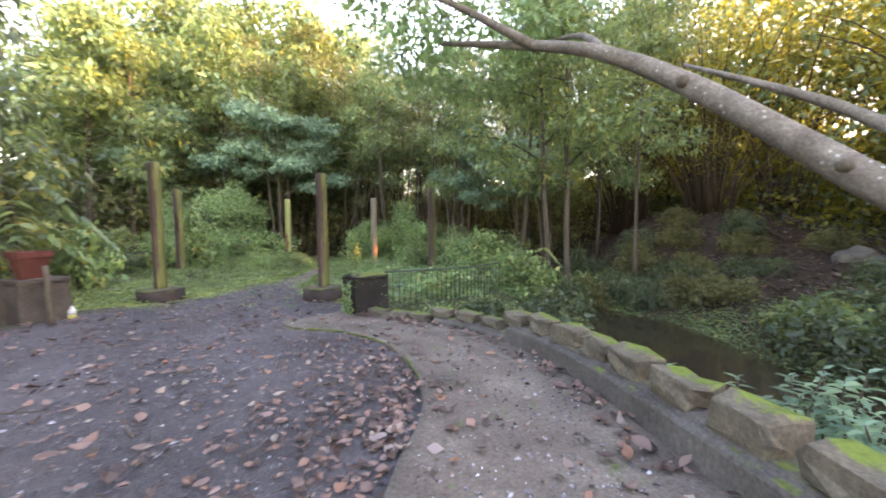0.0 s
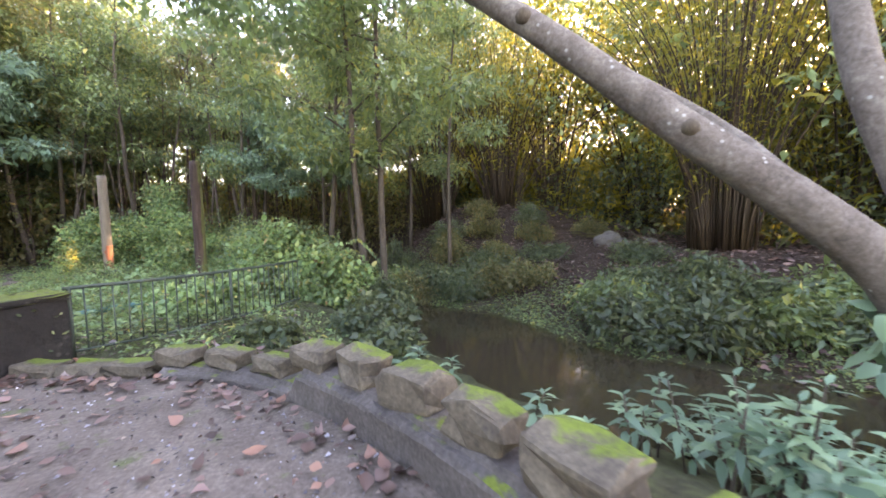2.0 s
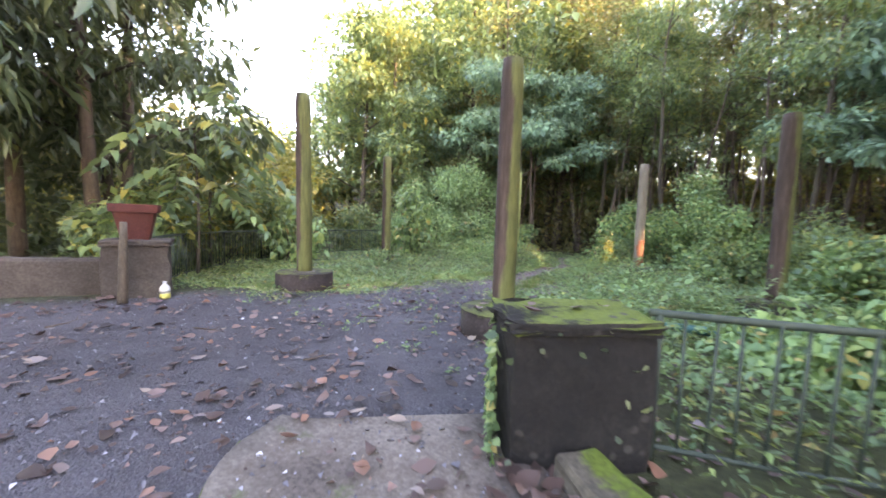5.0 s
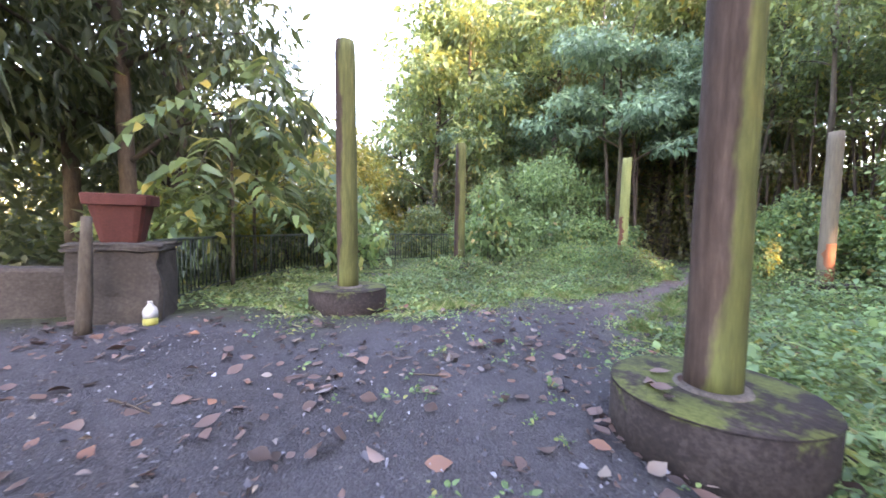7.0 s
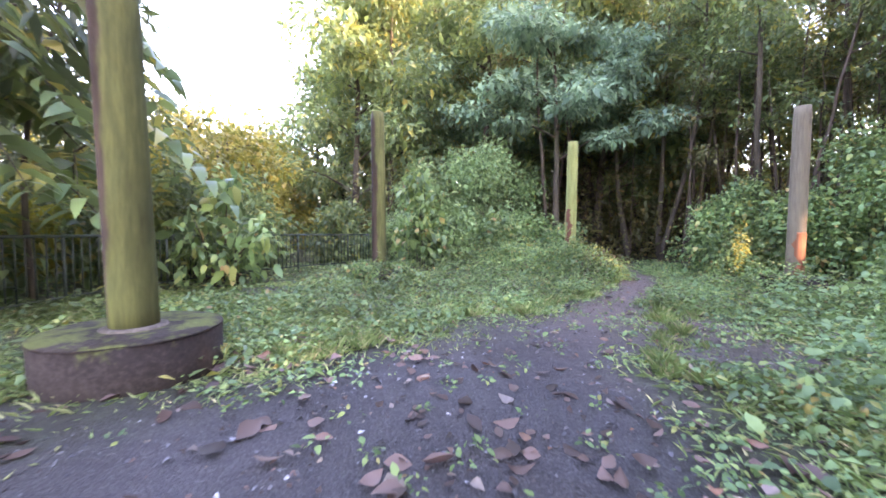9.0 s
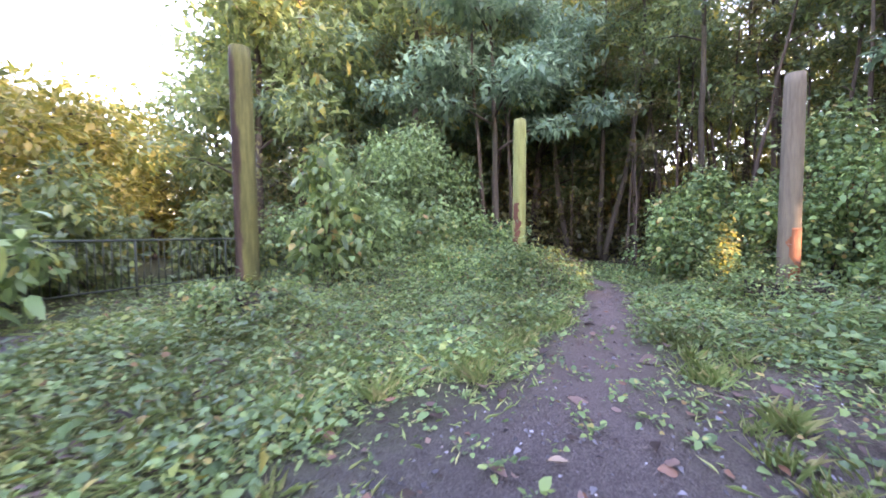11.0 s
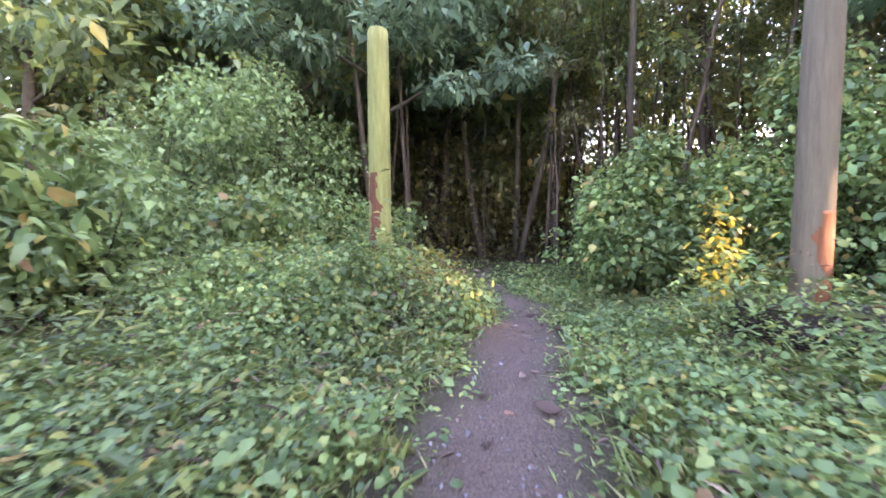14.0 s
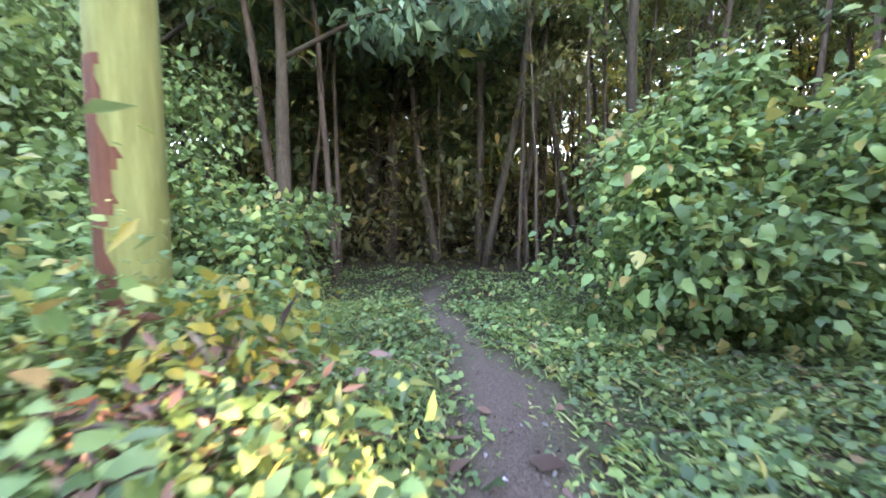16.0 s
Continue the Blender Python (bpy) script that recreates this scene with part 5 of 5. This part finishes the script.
def make_grit():
    """Loose stone chips and crumbs of leaf on the worn ground."""
    r = np.random.default_rng(48)
    for name, label, n, size, mat in (("gravel", "loose grey stone chips on the worn ground", 34000, 0.024, GRIT), ("leaf_crumbs", "crumbled brown leaf bits on the ground", 10000, 0.03, DRYLEAF)):
        x, y = r.uniform(-9.3, 1.6, n), r.uniform(0.8, 1, n) * 0 + 1.0 + 21 * r.random(n) ** 1.2
        ok = (worn(x, y) > 0.6) & (r.random(n) < 0.3 + 0.7 * patchy(1.4 * x, 1.4 * y, 4.0))
        x, y = x[ok], y[ok]
        m = len(x)
        paved = (x > np.interp(y, KERB[:, 1], KERB[:, 0])) & (y < 8.6)
        P = np.stack([x, y, land(x, y) + 0.014 + 0.03 * paved], 1)
        a = r.uniform(0, 2 * np.pi, m)
        ax = np.stack([np.cos(a), np.sin(a), r.normal(0.1, 0.2, m)], 1)
        nm = np.stack([r.normal(0, 0.35, m), r.normal(0, 0.35, m), np.ones(m)], 1)
        L = size * np.exp(0.4 * r.standard_normal(m))
        tagged(tri_object(name, *leaf_arrays(P, ax, nm, L, L * r.uniform(0.5, 0.95, m), False, 0.4), mat), label, "gravel" if mat is GRIT else "dead leaves", kind="stuff")


GRIT = leaf_material("stone_chip", [(0.0, (0.0489, 0.0459, 0.051)), (0.6, (0.137, 0.129, 0.143)), (0.93, (0.254, 0.244, 0.265)), (1.0, (0.45, 0.439, 0.459))], 0.0, 0.85, 0.0)
make_grit()


def make_bank_cover():
    """Low greens between water and litter on the far bank."""
    r = np.random.default_rng(43)
    n = 44000
    y = r.uniform(1, 24, n)
    x = np.interp(y, CH_Y, CH_R) + 0.1 + np.abs(r.normal(0, 2.2, n))
    ok = r.random(n) < 0.15 + 0.85 * patchy(0.5 * x, 0.5 * y, 2.0)
    x, y = x[ok], y[ok]
    m = len(x)
    P = np.stack([x, y, land(x, y) + 0.22 * r.random(m) * patchy(x, y, 1.0)], 1)
    a = r.uniform(0, 2 * np.pi, m)
    ax = np.stack([np.cos(a), np.sin(a), r.normal(0.2, 0.4, m)], 1)
    nm = np.stack([r.normal(0, 0.5, m), r.normal(0, 0.5, m), np.ones(m)], 1)
    L = 0.085 * np.exp(0.3 * r.standard_normal(m))
    tagged(tri_object("bank_weeds", *leaf_arrays(P, ax, nm, L, L * 0.5), FOLIAGE), "low weeds along the far water's edge", "ground cover", kind="stuff")


make_bank_cover()


def make_frond_plant(x, y, height, fronds, reach, mat, seed, label):
    """A sapling with arching feathery leaves: a rib with pairs of leaflets."""
    r = np.random.default_rng(seed)
    z = float(land(x, y))
    root = empty("sapling", (x, y, z), label, "sapling", "feathery saplings")
    top = np.array([x + r.normal(0, 0.2), y + r.normal(0, 0.2), z + height])
    smooth_all(tri_object("stem", *tube(spline([(x, y, z - 0.1), (x + 0.1, y, z + height * 0.5), top], 8), np.linspace(0.045, 0.02, 8), 7), DARKBARK, root))
    for k in range(fronds):
        a = 2.4 * k + r.normal(0, 0.3)
        way = np.array([math.cos(a), math.sin(a), 0])
        a += r.normal(0, 0.5)
        st = top - [0, 0, height * 0.65 * k / fronds]
        R = reach * r.uniform(0.55, 1.3)
        rib = spline([st, st + way * R * 0.45 + [0, 0, 0.24 * R], st + way * R + [0, 0, -0.35 * R]], 15)
        smooth_all(tri_object("rib", *tube(rib, np.linspace(0.012, 0.004, 15), 5), DARKBARK, root))
        i = np.repeat(np.arange(3, 15), 2)
        side = np.tile([1, -1], 12)[:, None] * np.cross(way, [0, 0, 1])
        ax = side + 0.35 * way + [0, 0, -0.3]
        L = 0.30 * reach * (0.7 + 0.3 * np.sin(np.linspace(0.2, 2.9, 24))) * r.uniform(0.85, 1.1, 24)
        tagged(tri_object("frond", *leaf_arrays(rib[i], ax, np.tile([0, 0, 1.0], (24, 1)) + 0.45 * r.standard_normal((24, 3)), L, L * 0.32, True, 0.35), mat, root), kind="stuff")


make_bush("broad_leaved_sapling", "bright green sapling with large hanging leaves", -12.7, 19.0, 1.2, 1.2, 4.1, 2000, 0.19, HERB, 0.45, True, 0.7, group="broad-leaved saplings")
make_bush("broad_leaved_sapling", "bright green sapling with large leaves by the railing", -12.9, 13.2, 1.1, 1.1, 2.4, 900, 0.2, HERB, 0.42, True, 0.7, group="broad-leaved saplings")
make_frond_plant(-12.6, 10.6, 4.6, 14, 1.9, FOLIAGE, 63, "dark sapling with drooping feathery leaves by the railing")
make_frond_plant(-11.4, 9.9, 3.4, 12, 1.6, FOLIAGE, 65, "dark sapling with drooping feathery leaves by the railing")
make_frond_plant(3.2, 13.0, 1.9, 12, 0.8, FOLIAGE, 64, "green sapling with feathery leaves above the railing")


PLASTIC = rough_surface("white_plastic", [(0.3, (0.3, 0.29, 0.26)), (0.7, (0.55, 0.54, 0.5))], 6, 40, 0.45, 0.1, 0.003)
YELLOWPLASTIC = rough_surface("yellow_plastic", [(0.3, (0.25, 0.22, 0.05)), (0.7, (0.45, 0.40, 0.10))], 6, 40, 0.45, 0.1, 0.003)


def make_jug():
    root = empty("plastic_jug", (-8.56, 8.5, float(land(-8.56, 8.5)) - 0.005), "discarded whitish plastic jug with yellow base beside the pillar", "jug")
    for nm, prof, mt in (("body", [(0.074, 0.09), (0.078, 0.15), (0.068, 0.2), (0.028, 0.245), (0.025, 0.265)], PLASTIC), ("base", [(0.07, 0), (0.078, 0.02), (0.074, 0.094)], YELLOWPLASTIC), ("cap", [(0.028, 0.265), (0.028, 0.287)], PLASTIC)):
        ob = part(nm, lathe(prof, 18), mt, root)
        ob.matrix_parent_inverse = Matrix.Identity(4)


make_jug()


def make_rock(x, y, r, seed):
    bm = bmesh.new()
    bmesh.ops.create_icosphere(bm, subdivisions=3, radius=r)
    for v in bm.verts:
        k = 1 + 0.35 * noise.noise(v.co * 1.3 / r + Vector((seed, 0, 0))) + 0.1 * noise.noise(v.co * 4 / r)
        v.co = Vector((v.co.x * k * 1.3, v.co.y * k, v.co.z * k * 0.7))
    me = bpy.data.meshes.new("boulder")
    bm.to_mesh(me)
    bm.free()
    me.materials.append(STONE)
    ob = new("boulder", me)
    ob.matrix_basis = pose(x, y, float(land(x, y)) + 0.25 * r, 0, 0, 40 * seed)
    tagged(ob, "grey-brown boulder lying on the leafy bank", "rock", "boulders on the bank")


for x, y, r, k in ((16.7, 14.9, 0.7, 1), (14.2, 18.6, 0.35, 2), (17.6, 13.6, 0.4, 3)):
    make_rock(x, y, r, k)
V, T = tube(spline([(-2.6, 13.0, float(land(-2.6, 13)) + 0.05), (-1.5, 13.4, float(land(-1.5, 13.4)) + 0.10), (0.3, 13.5, float(land(0.3, 13.5)) + 0.1)], 12), [0.07] * 12, 12)
TEAL = rough_surface("teal_plastic", [(0.3, (0.02, 0.07, 0.065)), (0.55, (0.04, 0.14, 0.13)), (0.8, (0.08, 0.22, 0.20))], 3, 30, 0.5, 0.15, 0.003)
tagged(smooth_all(tri_object("pipe", V, T, TEAL)), "teal plastic pipe lying in the weeds", "pipe")


def make_litter(name, label, x, y, size, seed, high=0.0):
    r = np.random.default_rng(seed)
    keep = r.random(len(x)) > 0.55 * ((x > np.interp(y, KERB[:, 1], KERB[:, 0]) + 0.5) & (y < 8.6) & (x < 4))
    x, y = x[keep], y[keep]
    m = len(x)
    on_path = (x > np.interp(y, KERB[:, 1], KERB[:, 0])) & (y < 8.6)
    P = np.stack([x, y, land(x, y) + 0.018 + 0.04 * on_path + (0.012 + high) * r.random(m)], 1)
    a = r.uniform(0, 2 * np.pi, m)
    ax = np.stack([np.cos(a), np.sin(a), r.normal(0.03, 0.10, m)], 1)
    nm = np.stack([r.normal(0, 0.32, m), r.normal(0, 0.32, m), np.ones(m)], 1)
    L = size * np.exp(np.clip(0.45 * r.standard_normal(m), -1.0, 0.6))
    tagged(smooth_all(tri_object(name, *dead_leaf_arrays(P, ax, nm, L, L * r.uniform(0.42, 0.8, m), r.normal(0.25, 0.45, m), r.normal(0.12, 0.4, m)), DRYLEAF)), label, "dead leaves", kind="stuff")


def spread_spots(n, box, seed, power=1.0):
    r = np.random.default_rng(seed)
    x, y = r.uniform(box[0], box[1], n), r.uniform(box[2], box[3], n)
    ok = r.random(n) < (0.25 + 0.75 * patchy(x * 0.8, y * 0.8, seed)) ** power
    return x[ok], y[ok]


make_litter("leaf_litter", "scattered dry brown leaves on the gravel and path", *spread_spots(7800, (-9, 1.6, -1.5, 13), 21, 1.6), 0.088, 21)
lr = np.random.default_rng(5)
ly = lr.normal(3.4, 1.6, 1150)
make_litter("leaf_litter", "dense drift of dry brown leaves beside the kerb", np.interp(ly, KERB[:, 1], KERB[:, 0]) - np.abs(lr.normal(0, 0.8, 1150)) - 0.04, ly, 0.066, 22, 0.03)
ws = lr.random(520)
wi = (ws * 119).astype(int)
make_litter("leaf_litter", "dry leaves gathered along the foot of the wall", WALL[wi, 0] - np.abs(lr.normal(0, 0.2, 520)) - 0.03, WALL[wi, 1] - np.abs(lr.normal(0, 0.1, 520)), 0.10, 24, 0.02)
MOSS = rough_surface("kerb_moss", [(0.3, (0.02, 0.028, 0.008)), (0.5, (0.06, 0.08, 0.02)), (0.7, (0.12, 0.15, 0.035))], 8, 90, 1.0, 0.9, 0.02)
mr_ = np.random.default_rng(61)
kp = KERB[26:56]
kz = land(kp[:, 0], kp[:, 1]) + 0.045
tagged(smooth_all(tri_object("kerb_moss", *tube(np.column_stack([kp + mr_.normal(0, 0.006, (30, 2)), kz]), 0.006 + 0.018 * mr_.random(30), 7, 0.006), MOSS)), "green moss along the edge of the path", "moss", kind="stuff")


def make_twig(x, y, length, turn, seed):
    """A crooked fallen twig with one side shoot."""
    r = np.random.default_rng(seed)
    root = empty("twig", (x, y, float(land(x, y))), "thin crooked dry twig on the gravel", "twig", "fallen twigs")
    u = np.linspace(0, 1, 6)
    px = x + length * u * math.cos(turn) + r.normal(0, 0.03, 6) * length
    py = y + length * u * math.sin(turn) + r.normal(0, 0.03, 6) * length
    pz = land(px, py) + 0.018
    pts = np.column_stack([px, py, pz])
    side = np.stack([pts[3], pts[3] + [0.2 * length * math.cos(turn + 0.7), 0.2 * length * math.sin(turn + 0.7), 0.03]])
    for nm, p, rad in (("stem", spline(pts, 14), np.linspace(0.011, 0.005, 14)), ("shoot", spline(np.stack([side[0], side.mean(0) + [0, 0, 0.005], side[1]]), 5), np.linspace(0.006, 0.003, 5))):
        smooth_all(tri_object(nm, *tube(p, rad, 6), POLEBARK, root))


for k, (x, y, length, turn) in enumerate([(-0.9, 3.6, 0.5, 1.2), (-1.5, 4.2, 0.35, 0.3), (-2.6, 3.0, 0.6, 2.4), (-3.4, 4.6, 0.45, 0.9), (-4.6, 3.4, 0.7, 0.2), (-1.2, 5.4, 0.3, 2.0), (-2.9, 6.3, 0.4, 1.7), (-5.2, 6.0, 0.5, 2.8), (-6.3, 8.2, 0.45, 0.5), (-4.4, 8.6, 0.35, 1.4), (-7.2, 7.0, 0.6, 2.2), (-5.6, 10.2, 0.4, 0.8), (0.6, 4.8, 0.22, 2.6), (0.9, 3.1, 0.25, 0.6)]):
    make_twig(x, y, length, turn, 300 + k)
make_litter("leaf_litter", "few dry leaves on the trail", *spread_spots(520, (-9, -3.5, 11, 22), 23), 0.1, 23)
make_litter("bank_litter", "brown bamboo litter covering the far bank", *spread_spots(13000, (9, 24, 1, 26), 25), 0.15, 25, 0.05)

# ivy and moss-grown leaves on the gate pillar
iv = np.random.default_rng(8)
m = 260
u, h = iv.random(m), iv.random(m) ** 1.3
P = np.stack([-2.05 - 0.35 * u - 0.04, 8.48 + 0.54 * u - 0.03, -0.55 + 0.8 * h], 1)
V, T = leaf_arrays(P, np.stack([iv.normal(-0.4, 0.4, m), iv.normal(-0.3, 0.4, m), iv.normal(-0.4, 0.5, m)], 1), np.tile([-0.8, -0.5, 0.4], (m, 1)) + 0.3 * iv.standard_normal((m, 3)), 0.05 + 0.04 * iv.random(m), 0.04 + 0.03 * iv.random(m), True, 0.2)
tagged(tri_object("ivy", V, T, HERB), "small-leaved ivy climbing the stained pillar", "ivy", kind="stuff")


m = 14
u, h = iv.random(m), iv.random(m)
P = np.stack([-2.05 + 0.65 * u + 0.02, 8.48 + 0.60 * u - 0.035, -0.6 + 0.88 * h], 1)
V, T = leaf_arrays(P, np.stack([iv.normal(0, 0.5, m), iv.normal(0, 0.4, m), iv.normal(-0.4, 0.5, m)], 1), np.tile([0.65, -0.7, 0.35], (m, 1)) + 0.3 * iv.standard_normal((m, 3)), 0.03 + 0.035 * iv.random(m), 0.025 + 0.025 * iv.random(m), True, 0.2)
tagged(tri_object("ivy", V, T, DARKLEAF), "few small ivy leaves on the stained concrete", "ivy", kind="stuff")


# fallen leaves on the gate pillar's top and on a post's foot
def rest_leaves(label, spots, z, size, seed):
    r = np.random.default_rng(seed)
    m = len(spots)
    P = np.column_stack([np.array(spots), np.full(m, z)])
    a = r.uniform(0, 2 * np.pi, m)
    ax = np.stack([np.cos(a), np.sin(a), np.full(m, 0.08)], 1)
    nm = np.stack([r.normal(0, 0.15, m), r.normal(0, 0.15, m), np.ones(m)], 1)
    L = size * r.uniform(0.7, 1.3, m)
    tagged(smooth_all(tri_object("fallen_leaves", *dead_leaf_arrays(P, ax, nm, L, L * 0.6, r.normal(0.5, 0.3, m), r.normal(0.45, 0.25, m)), DRYLEAF)), label, "dead leaves", kind="stuff")


rest_leaves("curled brown leaves on the mossy pillar top", [(-2.1, 8.85), (-1.95, 8.72), (-1.85, 9.1), (-1.7, 9.25), (-2.2, 9.05)], 0.355, 0.12, 71)
fz = float(land(-3.58, 11.2)) - 0.1 + 0.475
rest_leaves("curled brown leaves on the round concrete foot", [(-3.9, 10.95), (-3.85, 10.85), (-3.75, 11.05), (-3.95, 11.1), (-3.7, 10.8)], fz, 0.12, 72)
